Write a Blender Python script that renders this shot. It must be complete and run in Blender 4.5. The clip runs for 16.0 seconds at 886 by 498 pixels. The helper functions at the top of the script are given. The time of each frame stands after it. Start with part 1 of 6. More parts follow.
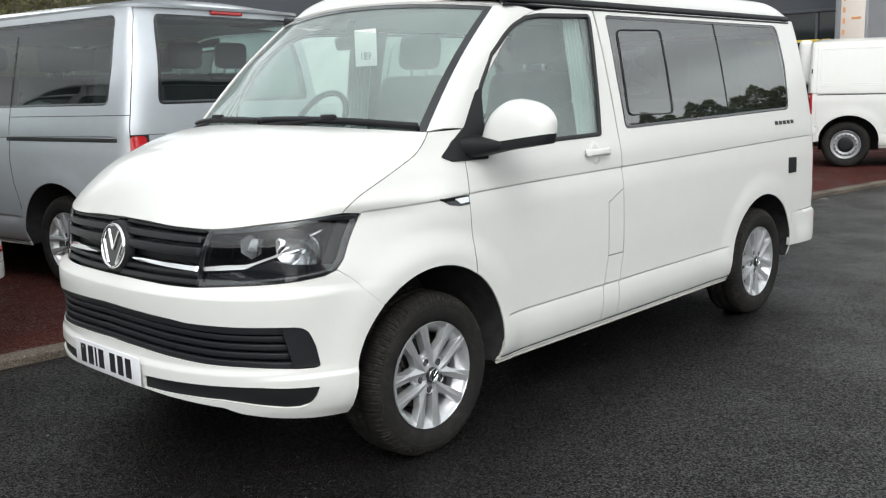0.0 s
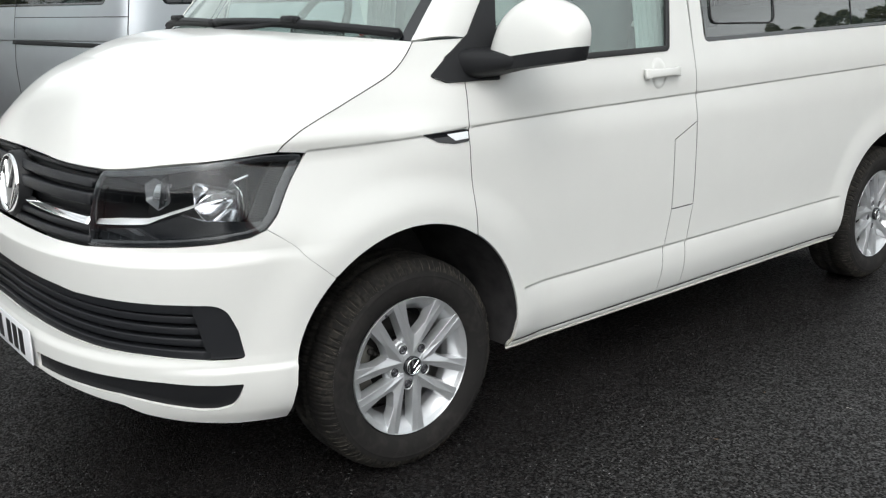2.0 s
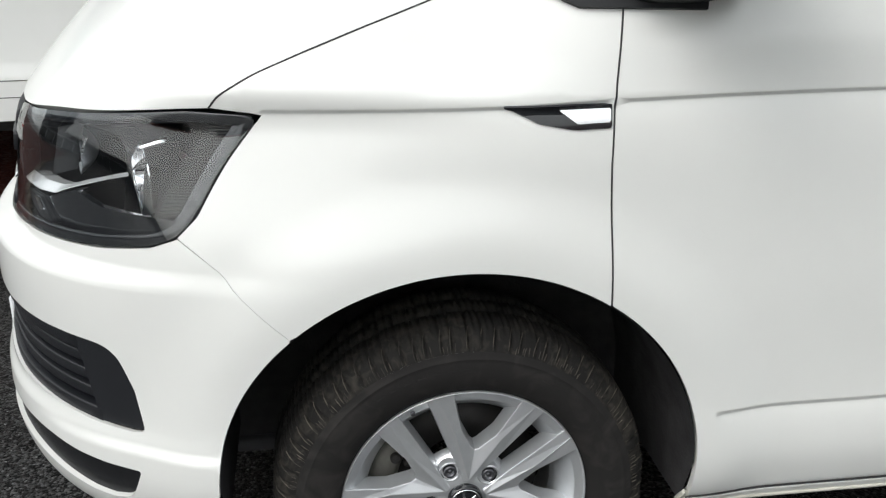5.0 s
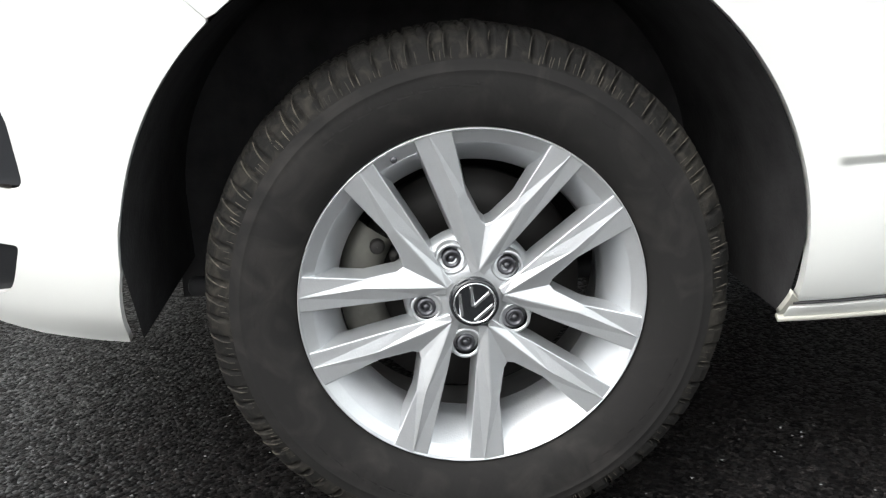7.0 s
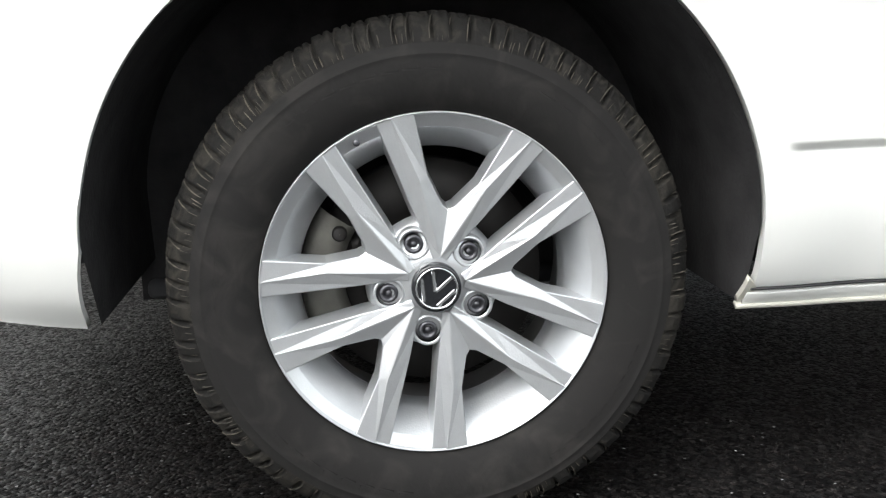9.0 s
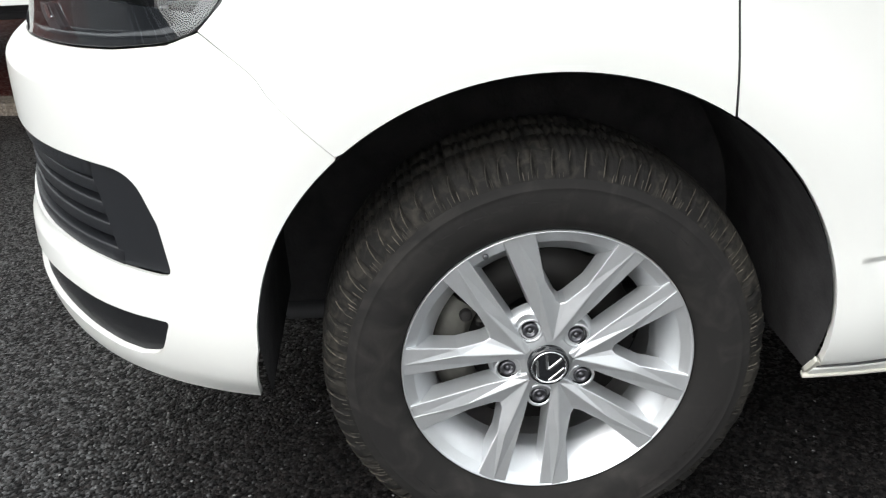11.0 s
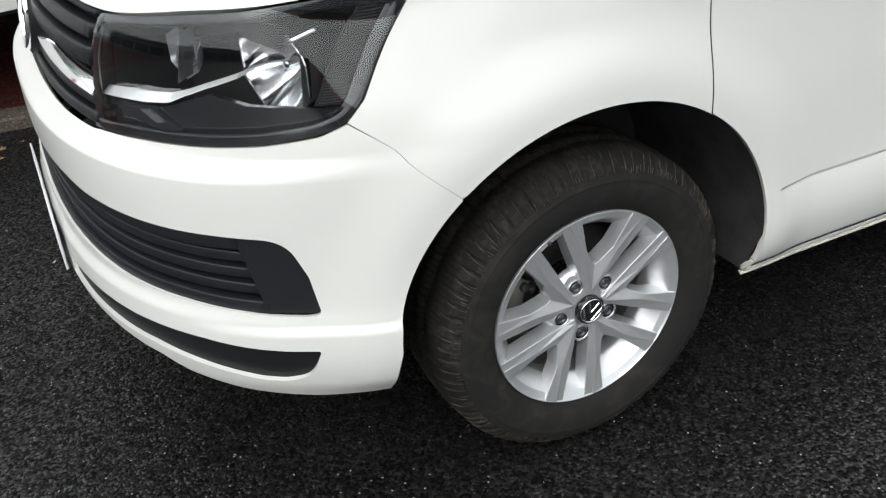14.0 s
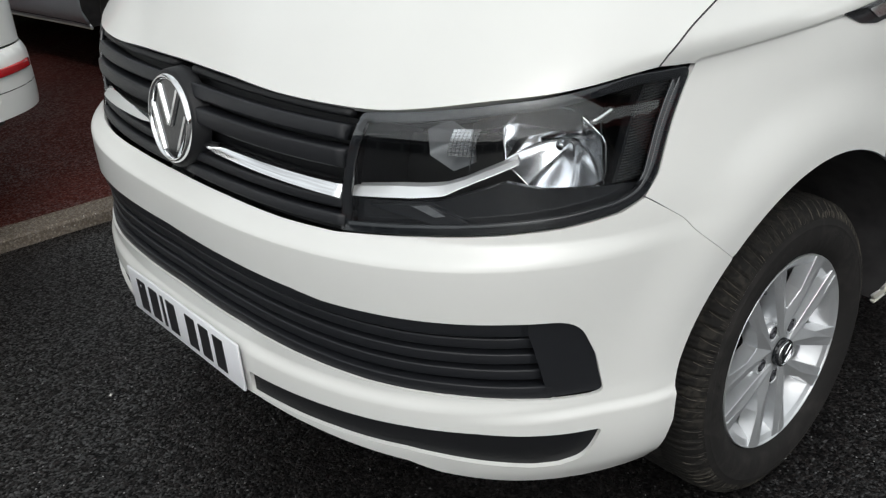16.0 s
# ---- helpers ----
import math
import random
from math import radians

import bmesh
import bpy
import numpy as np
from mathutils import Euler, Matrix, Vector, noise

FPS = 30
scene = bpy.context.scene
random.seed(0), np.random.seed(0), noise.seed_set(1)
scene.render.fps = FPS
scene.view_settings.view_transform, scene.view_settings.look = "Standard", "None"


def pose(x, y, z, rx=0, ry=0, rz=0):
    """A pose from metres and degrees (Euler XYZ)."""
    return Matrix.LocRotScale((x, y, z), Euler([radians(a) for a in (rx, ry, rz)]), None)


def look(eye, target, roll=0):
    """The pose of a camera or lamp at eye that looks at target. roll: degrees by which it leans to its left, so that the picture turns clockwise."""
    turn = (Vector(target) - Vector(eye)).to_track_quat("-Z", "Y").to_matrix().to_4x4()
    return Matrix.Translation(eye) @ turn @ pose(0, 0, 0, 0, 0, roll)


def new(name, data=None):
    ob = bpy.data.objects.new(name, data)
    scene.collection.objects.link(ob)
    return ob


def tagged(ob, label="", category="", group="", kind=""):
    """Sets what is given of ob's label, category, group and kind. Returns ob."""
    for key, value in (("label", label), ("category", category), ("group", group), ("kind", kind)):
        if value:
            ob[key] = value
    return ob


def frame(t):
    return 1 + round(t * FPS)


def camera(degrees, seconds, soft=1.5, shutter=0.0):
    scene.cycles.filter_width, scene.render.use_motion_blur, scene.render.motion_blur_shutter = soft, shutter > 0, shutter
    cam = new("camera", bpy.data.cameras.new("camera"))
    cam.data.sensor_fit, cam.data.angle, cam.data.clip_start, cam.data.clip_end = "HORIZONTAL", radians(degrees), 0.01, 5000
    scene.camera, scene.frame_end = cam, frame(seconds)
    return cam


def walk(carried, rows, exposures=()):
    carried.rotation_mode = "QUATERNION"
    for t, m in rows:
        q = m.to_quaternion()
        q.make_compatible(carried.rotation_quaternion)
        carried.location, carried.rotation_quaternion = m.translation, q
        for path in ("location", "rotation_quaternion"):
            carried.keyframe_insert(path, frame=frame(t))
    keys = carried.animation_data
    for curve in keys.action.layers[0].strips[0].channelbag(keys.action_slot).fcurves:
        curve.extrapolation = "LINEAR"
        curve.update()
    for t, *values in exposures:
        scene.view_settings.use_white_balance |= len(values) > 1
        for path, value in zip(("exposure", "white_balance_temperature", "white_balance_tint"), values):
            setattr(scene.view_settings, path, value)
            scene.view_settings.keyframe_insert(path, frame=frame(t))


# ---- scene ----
cam = camera(51.0, 16.0, 1.25)
PATH = [
    (0, (3.437, -1.683, 1.484), (2.084, -0.251, 1.138), -1.6),
    (0.5, (3.387, -1.465, 1.466), (1.944, -0.134, 1.084), -1.2),
    (1, (3.239, -1.229, 1.445), (1.756, 0.051, 1.042), -0.7),
    (1.5, (3.114, -1.0, 1.446), (1.662, 0.291, 0.971), -1.3),
    (2, (3.031, -0.719, 1.427), (1.545, 0.513, 0.904), -1.0),
    (2.5, (2.925, -0.468, 1.425), (1.384, 0.678, 0.865), -1.2),
    (3, (2.758, -0.192, 1.412), (1.188, 0.911, 0.848), -1.2),
    (3.5, (2.645, 0.05, 1.396), (0.981, 0.966, 0.768), -0.1),
    (3.7, (2.639, 0.16, 1.391), (0.925, 0.957, 0.738), 0.4),
    (5.8, (1.978, 0.779, 1.13), (0.119, 0.943, 0.412), -1.3),
    (6, (1.936, 0.795, 1.029), (0.083, 0.955, 0.294), -2.0),
    (6.5, (1.968, 0.825, 0.777), (0.064, 0.893, 0.169), -3.4),
    (7, (2.007, 0.79, 0.717), (0.089, 0.931, 0.166), -1.5),
    (7.5, (2.028, 0.782, 0.681), (0.099, 0.984, 0.195), -0.9),
    (8, (2.047, 0.778, 0.643), (0.106, 0.999, 0.215), -1.2),
    (8.2, (2.053, 0.789, 0.623), (0.106, 0.996, 0.217), -1.4),
    (10.3, (1.994, 0.775, 0.793), (0.091, 0.925, 0.197), 0.2),
    (10.5, (2.025, 0.754, 0.851), (0.135, 0.846, 0.204), -0.5),
    (11, (2.093, 0.682, 1.065), (0.273, 0.794, 0.242), -1.5),
    (11.5, (2.179, 0.623, 1.19), (0.411, 0.89, 0.293), -0.5),
    (12, (2.234, 0.583, 1.299), (0.496, 0.894, 0.359), -2.7),
    (12.5, (2.236, 0.501, 1.366), (0.524, 0.875, 0.4), -4.5),
    (13, (2.215, 0.399, 1.412), (0.516, 0.826, 0.447), -4.8),
    (13.5, (2.223, 0.197, 1.417), (0.569, 0.729, 0.426), -5.4),
    (14, (2.2, 0.005, 1.406), (0.631, 0.721, 0.393), -4.1),
    (14.5, (2.154, -0.136, 1.418), (0.551, 0.643, 0.51), -3.1),
    (15, (2.086, -0.329, 1.463), (0.44, 0.46, 0.645), -2.6),
    (15.5, (1.936, -0.499, 1.454), (0.383, 0.456, 0.631), -4.1),
    (16, (1.752, -0.679, 1.457), (0.359, 0.45, 0.57), -4.5),
]
EXPOSURES = [(0, 0.42), (3.7, 0.44), (6, 0.54), (7, 1.16), (8.2, 1.20), (10.3, 1.12), (12.5, 0.68), (13.5, 0.44), (14.5, 0.54), (15, 0.20), (15.5, 0.08), (16, 0.09)]
walk(cam, [(t, look(eye, target, roll)) for t, eye, target, roll in PATH], EXPOSURES)

# ---- light ----
world = bpy.data.worlds.new("overcast_sky")
scene.world = world
world.use_nodes = True
wn, wl = world.node_tree.nodes, world.node_tree.links
sky = wn.new("ShaderNodeTexSky")
sky.sky_type, sky.sun_disc = "NISHITA", False
sky.sun_elevation, sky.sun_rotation = radians(46), radians(131)
sky.air_density, sky.dust_density, sky.ozone_density = 1.0, 4.0, 1.0
hs = wn.new("ShaderNodeHueSaturation")
hs.inputs["Saturation"].default_value = 0.16
wl.new(sky.outputs[0], hs.inputs["Color"])
cloud = wn.new("ShaderNodeMix")
cloud.data_type, cloud.blend_type = "RGBA", "ADD"
cloud.inputs["Factor"].default_value = 1
cloud.inputs["B"].default_value = (3.87, 4.15, 4.15, 1)
wt, wv, wr = wn.new("ShaderNodeTexCoord"), wn.new("ShaderNodeTexNoise"), wn.new("ShaderNodeMapRange")
wv.inputs["Scale"].default_value, wv.inputs["Detail"].default_value = 3.6, 5
wr.inputs["From Min"].default_value, wr.inputs["From Max"].default_value = 0.3, 0.7
wr.inputs["To Min"].default_value, wr.inputs["To Max"].default_value = 0.45, 1.55
sq = wn.new("ShaderNodeMapping")
sq.inputs["Scale"].default_value = (1.0, 1.0, 3.2)
wl.new(wt.outputs["Generated"], sq.inputs["Vector"])
wl.new(sq.outputs[0], wv.inputs["Vector"])
wl.new(wv.outputs["Fac"], wr.inputs["Value"])
deck = wn.new("ShaderNodeMix")
deck.data_type, deck.blend_type = "RGBA", "MULTIPLY"
deck.inputs["Factor"].default_value = 1
deck.inputs["A"].default_value = (3.87, 4.15, 4.15, 1)
wl.new(wr.outputs[0], deck.inputs["B"])
wl.new(deck.outputs["Result"], cloud.inputs["B"])
wl.new(hs.outputs[0], cloud.inputs["A"])
wl.new(cloud.outputs["Result"], wn["Background"].inputs["Color"])
wn["Background"].inputs["Strength"].default_value = 0.116
sun = new("sun", bpy.data.lights.new("sun", "SUN"))
sun.data.energy, sun.data.angle, sun.data.color = 0.2, radians(40), (1.0, 0.97, 0.93)
sun.matrix_world = look((7.5, -6.5, 10.5), (0, 0, 0))


# ---- materials ----
def material(name, colour, rough=0.5, metal=0.0, coat=0.0, grain=0.0, scale=20.0, bump=0.0, bump_scale=60.0, spec=0.5):
    """A surface with large and small variation of colour (grain), and fine relief (bump, metres)."""
    m = bpy.data.materials.new(name)
    m.use_nodes = True
    n, l = m.node_tree.nodes, m.node_tree.links
    b = n["Principled BSDF"]
    b.inputs["Base Color"].default_value = (*colour, 1)
    b.inputs["Roughness"].default_value = rough
    b.inputs["Metallic"].default_value = metal
    b.inputs["Specular IOR Level"].default_value = spec
    b.inputs["Coat Weight"].default_value = coat
    b.inputs["Coat Roughness"].default_value = 0.04
    tc = n.new("ShaderNodeTexCoord")
    if grain:
        a, c = n.new("ShaderNodeTexNoise"), n.new("ShaderNodeTexNoise")
        a.inputs["Scale"].default_value, c.inputs["Scale"].default_value = scale, scale * 0.12
        a.inputs["Detail"].default_value = 5
        add = n.new("ShaderNodeMath")
        add.operation = "ADD"
        mr = n.new("ShaderNodeMapRange")
        mr.inputs["From Min"].default_value, mr.inputs["From Max"].default_value = 0.6, 1.4
        mr.inputs["To Min"].default_value, mr.inputs["To Max"].default_value = 1 - grain, 1 + grain
        mul = n.new("ShaderNodeMix")
        mul.data_type, mul.blend_type = "RGBA", "MULTIPLY"
        mul.inputs["Factor"].default_value = 1
        mul.inputs["A"].default_value = (*colour, 1)
        for t, k in ((a, 0), (c, 1)):
            l.new(tc.outputs["Object"], t.inputs["Vector"])
            l.new(t.outputs["Fac"], add.inputs[k])
        l.new(add.outputs[0], mr.inputs["Value"])
        l.new(mr.outputs[0], mul.inputs["B"])
        l.new(mul.outputs["Result"], b.inputs["Base Color"])
    if bump:
        t, u = n.new("ShaderNodeTexNoise"), n.new("ShaderNodeBump")
        t.inputs["Scale"].default_value, t.inputs["Detail"].default_value = bump_scale, 4
        u.inputs["Distance"].default_value = bump
        l.new(tc.outputs["Object"], t.inputs["Vector"])
        l.new(t.outputs["Fac"], u.inputs["Height"])
        l.new(u.outputs[0], b.inputs["Normal"])
    return m


def glass(name, tint, gloss_rough=0.0, face=0.07, dust_veil=0.0):
    """A clear pane: what passes is tinted, it mirrors more at a slant, and a pale diffuse film (its share) paints in
    dust and reflected glare.
    """
    m = bpy.data.materials.new(name)
    m.use_nodes = True
    n, l = m.node_tree.nodes, m.node_tree.links
    n.remove(n["Principled BSDF"])
    a, b, f, x = n.new("ShaderNodeBsdfTransparent"), n.new("ShaderNodeBsdfGlossy"), n.new("ShaderNodeLayerWeight"), n.new("ShaderNodeMixShader")
    a.inputs[0].default_value = (*tint, 1)
    b.inputs["Roughness"].default_value = gloss_rough
    up, share = n.new("ShaderNodeMath"), n.new("ShaderNodeMath")
    up.operation, share.operation = "POWER", "MULTIPLY_ADD"
    up.inputs[1].default_value = 4.5
    share.inputs[1].default_value, share.inputs[2].default_value = 1 - face, face
    l.new(f.outputs["Facing"], up.inputs[0])
    l.new(up.outputs[0], share.inputs[0])
    l.new(share.outputs[0], x.inputs[0])
    l.new(a.outputs[0], x.inputs[1])
    l.new(b.outputs[0], x.inputs[2])
    if dust_veil:
        d, y, t, r = n.new("ShaderNodeBsdfDiffuse"), n.new("ShaderNodeMixShader"), n.new("ShaderNodeTexNoise"), n.new("ShaderNodeMapRange")
        d.inputs[0].default_value = (0.62, 0.75, 0.71, 1)
        t.inputs["Scale"].default_value, t.inputs["Detail"].default_value = 1.8, 2
        r.inputs["From Min"].default_value, r.inputs["From Max"].default_value = 0.3, 0.7
        r.inputs["To Min"].default_value, r.inputs["To Max"].default_value = dust_veil * 0.75, dust_veil * 1.25
        tc = n.new("ShaderNodeTexCoord")
        l.new(tc.outputs["Object"], t.inputs["Vector"])
        l.new(t.outputs["Fac"], r.inputs["Value"])
        l.new(r.outputs[0], y.inputs[0])
        l.new(x.outputs[0], y.inputs[1])
        l.new(d.outputs[0], y.inputs[2])
        x = y
    l.new(x.outputs[0], n["Material Output"].inputs["Surface"])
    return m


def stony(name, dark, light, size, relief, rough=0.6, patch=0.25, wet=0.0, spec=0.3, specks=0.085):
    """Rolled stone chippings in binder: cells of their own tone, with relief, worn in patches and damp in others."""
    m = bpy.data.materials.new(name)
    m.use_nodes = True
    n, l = m.node_tree.nodes, m.node_tree.links
    b = n["Principled BSDF"]
    b.inputs["Specular IOR Level"].default_value = spec
    tc = n.new("ShaderNodeTexCoord")
    v, p, q = n.new("ShaderNodeTexVoronoi"), n.new("ShaderNodeTexNoise"), n.new("ShaderNodeTexNoise")
    v.inputs["Scale"].default_value, p.inputs["Scale"].default_value, q.inputs["Scale"].default_value = 1 / size, 1.7, 0.35 / size
    p.inputs["Detail"].default_value, q.inputs["Detail"].default_value = 6, 3
    for t in (v, p, q):
        l.new(tc.outputs["Object"], t.inputs["Vector"])
    sep = n.new("ShaderNodeSeparateColor")
    l.new(v.outputs["Color"], sep.inputs[0])
    pw = n.new("ShaderNodeMath")
    pw.operation = "POWER"
    pw.inputs[1].default_value = 3.0
    l.new(sep.outputs[0], pw.inputs[0])
    mix = n.new("ShaderNodeMix")
    mix.data_type = "RGBA"
    mix.inputs["A"].default_value, mix.inputs["B"].default_value = (*dark, 1), (*light, 1)
    l.new(pw.outputs[0], mix.inputs["Factor"])
    mr = n.new("ShaderNodeMapRange")
    mr.inputs["From Min"].default_value, mr.inputs["From Max"].default_value = 0.3, 0.7
    mr.inputs["To Min"].default_value, mr.inputs["To Max"].default_value = 1 - patch, 1 + patch
    l.new(p.outputs["Fac"], mr.inputs["Value"])
    mul = n.new("ShaderNodeMix")
    mul.data_type, mul.blend_type = "RGBA", "MULTIPLY"
    mul.inputs["Factor"].default_value = 1
    l.new(mix.outputs["Result"], mul.inputs["A"])
    l.new(mr.outputs[0], mul.inputs["B"])
    grit, lt, gm = n.new("ShaderNodeTexVoronoi"), n.new("ShaderNodeMath"), n.new("ShaderNodeMix")
    grit.inputs["Scale"].default_value = 36.0
    lt.operation = "LESS_THAN"
    lt.inputs[1].default_value = specks
    gm.data_type = "RGBA"
    gm.inputs["B"].default_value = (*(0.6 * x + 0.26 for x in light), 1)
    l.new(tc.outputs["Object"], grit.inputs["Vector"])
    l.new(grit.outputs["Distance"], lt.inputs[0])
    l.new(lt.outputs[0], gm.inputs["Factor"])
    l.new(mul.outputs["Result"], gm.inputs["A"])
    l.new(gm.outputs["Result"], b.inputs["Base Color"])
    ro = n.new("ShaderNodeMapRange")
    ro.inputs["From Min"].default_value, ro.inputs["From Max"].default_value = 0.35, 0.65
    ro.inputs["To Min"].default_value, ro.inputs["To Max"].default_value = rough - wet, rough
    l.new(p.outputs["Fac"], ro.inputs["Value"])
    l.new(ro.outputs[0], b.inputs["Roughness"])
    inv = n.new("ShaderNodeMath")
    inv.operation = "SUBTRACT"
    inv.inputs[0].default_value = 1
    l.new(v.outputs["Distance"], inv.inputs[1])
    tall, swell, ad = n.new("ShaderNodeMath"), n.new("ShaderNodeMath"), n.new("ShaderNodeMath")
    tall.operation, swell.operation, ad.operation = "MULTIPLY", "MULTIPLY", "ADD"
    swell.inputs[1].default_value = 0.3
    rise = n.new("ShaderNodeMapRange")
    rise.inputs["To Min"].default_value, rise.inputs["To Max"].default_value = 0.35, 1.0
    l.new(sep.outputs[1], rise.inputs["Value"])
    l.new(inv.outputs[0], tall.inputs[0])
    l.new(rise.outputs[0], tall.inputs[1])
    l.new(q.outputs["Fac"], swell.inputs[0])
    l.new(tall.outputs[0], ad.inputs[0])
    l.new(swell.outputs[0], ad.inputs[1])
    damp = n.new("ShaderNodeMapRange")
    damp.inputs["From Min"].default_value, damp.inputs["From Max"].default_value = 0.36, 0.62
    damp.inputs["To Min"].default_value, damp.inputs["To Max"].default_value = spec * (1 + 2.2 * wet), spec * (1 - 2.2 * wet)
    l.new(p.outputs["Fac"], damp.inputs["Value"])
    shine, clump, own, gloss = n.new("ShaderNodeMapRange"), n.new("ShaderNodeMapRange"), n.new("ShaderNodeMath"), n.new("ShaderNodeMath")
    shine.inputs["From Min"].default_value, shine.inputs["From Max"].default_value = 0.45, 1.0
    shine.inputs["To Min"].default_value, shine.inputs["To Max"].default_value = 0.12, 2.6
    clump.inputs["From Min"].default_value, clump.inputs["From Max"].default_value = 0.36, 0.62
    clump.inputs["To Min"].default_value, clump.inputs["To Max"].default_value = 0.35, 1.5
    own.operation, gloss.operation = "MULTIPLY", "MULTIPLY"
    l.new(sep.outputs[2], shine.inputs["Value"])
    l.new(q.outputs["Fac"], clump.inputs["Value"])
    l.new(shine.outputs[0], own.inputs[0])
    l.new(clump.outputs[0], own.inputs[1])
    l.new(own.outputs[0], gloss.inputs[0])
    l.new(damp.outputs[0], gloss.inputs[1])
    l.new(gloss.outputs[0], b.inputs["Specular IOR Level"])
    bp = n.new("ShaderNodeBump")
    bp.inputs["Distance"].default_value = relief
    l.new(ad.outputs[0], bp.inputs["Height"])
    l.new(bp.outputs[0], b.inputs["Normal"])
    return m


def dusty(name, under, dust_veil, scale, a, b):
    """Dark rubber, dusty in dried patches, from the noise level a up to b."""
    m = material(name, under, 0.8, 0, 0, 0, 1, 0.0010, scale * 3, 0.14)
    n, l = m.node_tree.nodes, m.node_tree.links
    tc, t, u = n.new("ShaderNodeTexCoord"), n.new("ShaderNodeTexNoise"), n.new("ShaderNodeTexNoise")
    t.inputs["Scale"].default_value, t.inputs["Detail"].default_value, t.inputs["Distortion"].default_value = scale, 6, 1.2
    u.inputs["Scale"].default_value, u.inputs["Detail"].default_value = scale * 0.13, 3
    mean, mr, mix = n.new("ShaderNodeMath"), n.new("ShaderNodeMapRange"), n.new("ShaderNodeMix")
    mean.operation = "MULTIPLY_ADD"
    mean.inputs[1].default_value = 0.6
    half = n.new("ShaderNodeMath")
    half.operation = "MULTIPLY"
    half.inputs[1].default_value = 0.4
    mr.inputs["From Min"].default_value, mr.inputs["From Max"].default_value = a, b
    mix.data_type = "RGBA"
    mix.inputs["A"].default_value, mix.inputs["B"].default_value = (*under, 1), (*dust_veil, 1)
    for q in (t, u):
        l.new(tc.outputs["Object"], q.inputs["Vector"])
    l.new(u.outputs["Fac"], half.inputs[0])
    l.new(t.outputs["Fac"], mean.inputs[0])
    l.new(half.outputs[0], mean.inputs[2])
    l.new(mean.outputs[0], mr.inputs["Value"])
    l.new(mr.outputs[0], mix.inputs["Factor"])
    l.new(mix.outputs["Result"], n["Principled BSDF"].inputs["Base Color"])
    return m


WHITE = material("white_paint", (0.675, 0.681, 0.658), 0.34, 0, 0.6, 0.02, 9.0)
SILVER = material("silver_paint", (0.52, 0.555, 0.59), 0.34, 0.45, 0.9, 0.03, 12.0)
BLACK = material("black_plastic", (0.0085, 0.009, 0.0105), 0.5, 0, 0, 0.15, 30, 0.0004, 900, 0.3)
GREYBLACK = material("grey_black_plastic", (0.012, 0.013, 0.0155), 0.42, 0, 0, 0.12, 30, 0.0003, 900, 0.35)
GLOSSBLACK = material("gloss_black", (0.010, 0.011, 0.013), 0.12, 0, 0.5)
DARK = material("dark_underbody", (0.050, 0.050, 0.053), 0.9, 0, 0, 0.3, 14)
LINER = material("felt_liner", (0.036, 0.035, 0.036), 0.95, 0, 0, 0.5, 18, 0.002, 120, 0.1)
TREAD = dusty("dusty_tyre_tread", (0.0128, 0.0122, 0.0116), (0.060, 0.054, 0.044), 44.0, 0.47, 0.86)
LUGDUST = dusty("dusty_lug_edge", (0.034, 0.032, 0.028), (0.155, 0.137, 0.110), 30.0, 0.44, 0.70)
WALL = dusty("dusty_tyre_wall", (0.0170, 0.0162, 0.0158), (0.043, 0.0395, 0.037), 16.0, 0.50, 0.85)
SEAL = material("rubber_seal", (0.014, 0.014, 0.015), 0.55)
CHROME = material("chrome", (0.86, 0.87, 0.88), 0.07, 1.0)
ALLOY = material("silver_alloy", (0.56, 0.575, 0.59), 0.30, 0.66, 0.3, 0.07, 40, 0.0002, 400)
RIMIN = material("dusty_alloy_barrel", (0.42, 0.42, 0.42), 0.45, 0.6, 0, 0.2, 20)
STEEL = material("grey_steel", (0.33, 0.34, 0.35), 0.42, 0.7, 0, 0.15, 25)
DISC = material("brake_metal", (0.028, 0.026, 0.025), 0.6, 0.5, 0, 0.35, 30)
CAST = material("cast_metal", (0.14, 0.136, 0.12), 0.6, 0.4, 0, 0.35, 40, 0.001, 90)
BOLT = material("dark_bolt", (0.10, 0.10, 0.11), 0.4, 0.8)
REDLENS = material("red_lens", (0.42, 0.012, 0.016), 0.12, 0, 0.8, 0.2, 60)
PINKLENS = material("pale_lens", (0.62, 0.42, 0.42), 0.15, 0, 0.8)
CLOTH = material("grey_seat_cloth", (0.085, 0.090, 0.092), 0.9, 0, 0, 0.2, 40, 0.0002, 200)
DARKCLOTH = material("dark_seat_cloth", (0.045, 0.047, 0.050), 0.9, 0, 0, 0.2, 40, 0.001, 300)
DARKTRIM = material("dark_cabin_trim", (0.05, 0.052, 0.055), 0.7, 0, 0, 0.08, 20)
TRIM = material("grey_cabin_trim", (0.30, 0.32, 0.315), 0.7, 0, 0, 0.08, 20)
LIGHTTRIM = material("light_cabin_trim", (0.62, 0.63, 0.60), 0.8, 0, 0, 0.06, 12)
CURTAIN = material("curtain_cloth", (0.40, 0.43, 0.42), 0.9, 0, 0, 0.1, 30)
SILL = material("aged_sill_seal", (0.52, 0.51, 0.45), 0.6, 0, 0, 0.15, 30)
PLATE = material("reflective_plate", (0.74, 0.75, 0.78), 0.35, 0, 0.3, 0.03, 20)
INK = material("black_ink", (0.012, 0.012, 0.014), 0.5)
PAPER = material("white_card", (0.78, 0.79, 0.77), 0.8, 0, 0, 0.03, 20)
# The last number's pale film also paints in mirrored sky and dashboard.
SCREEN = glass("screen_glass", (0.84, 0.94, 0.91), 0.0, 0.10, 0.23)
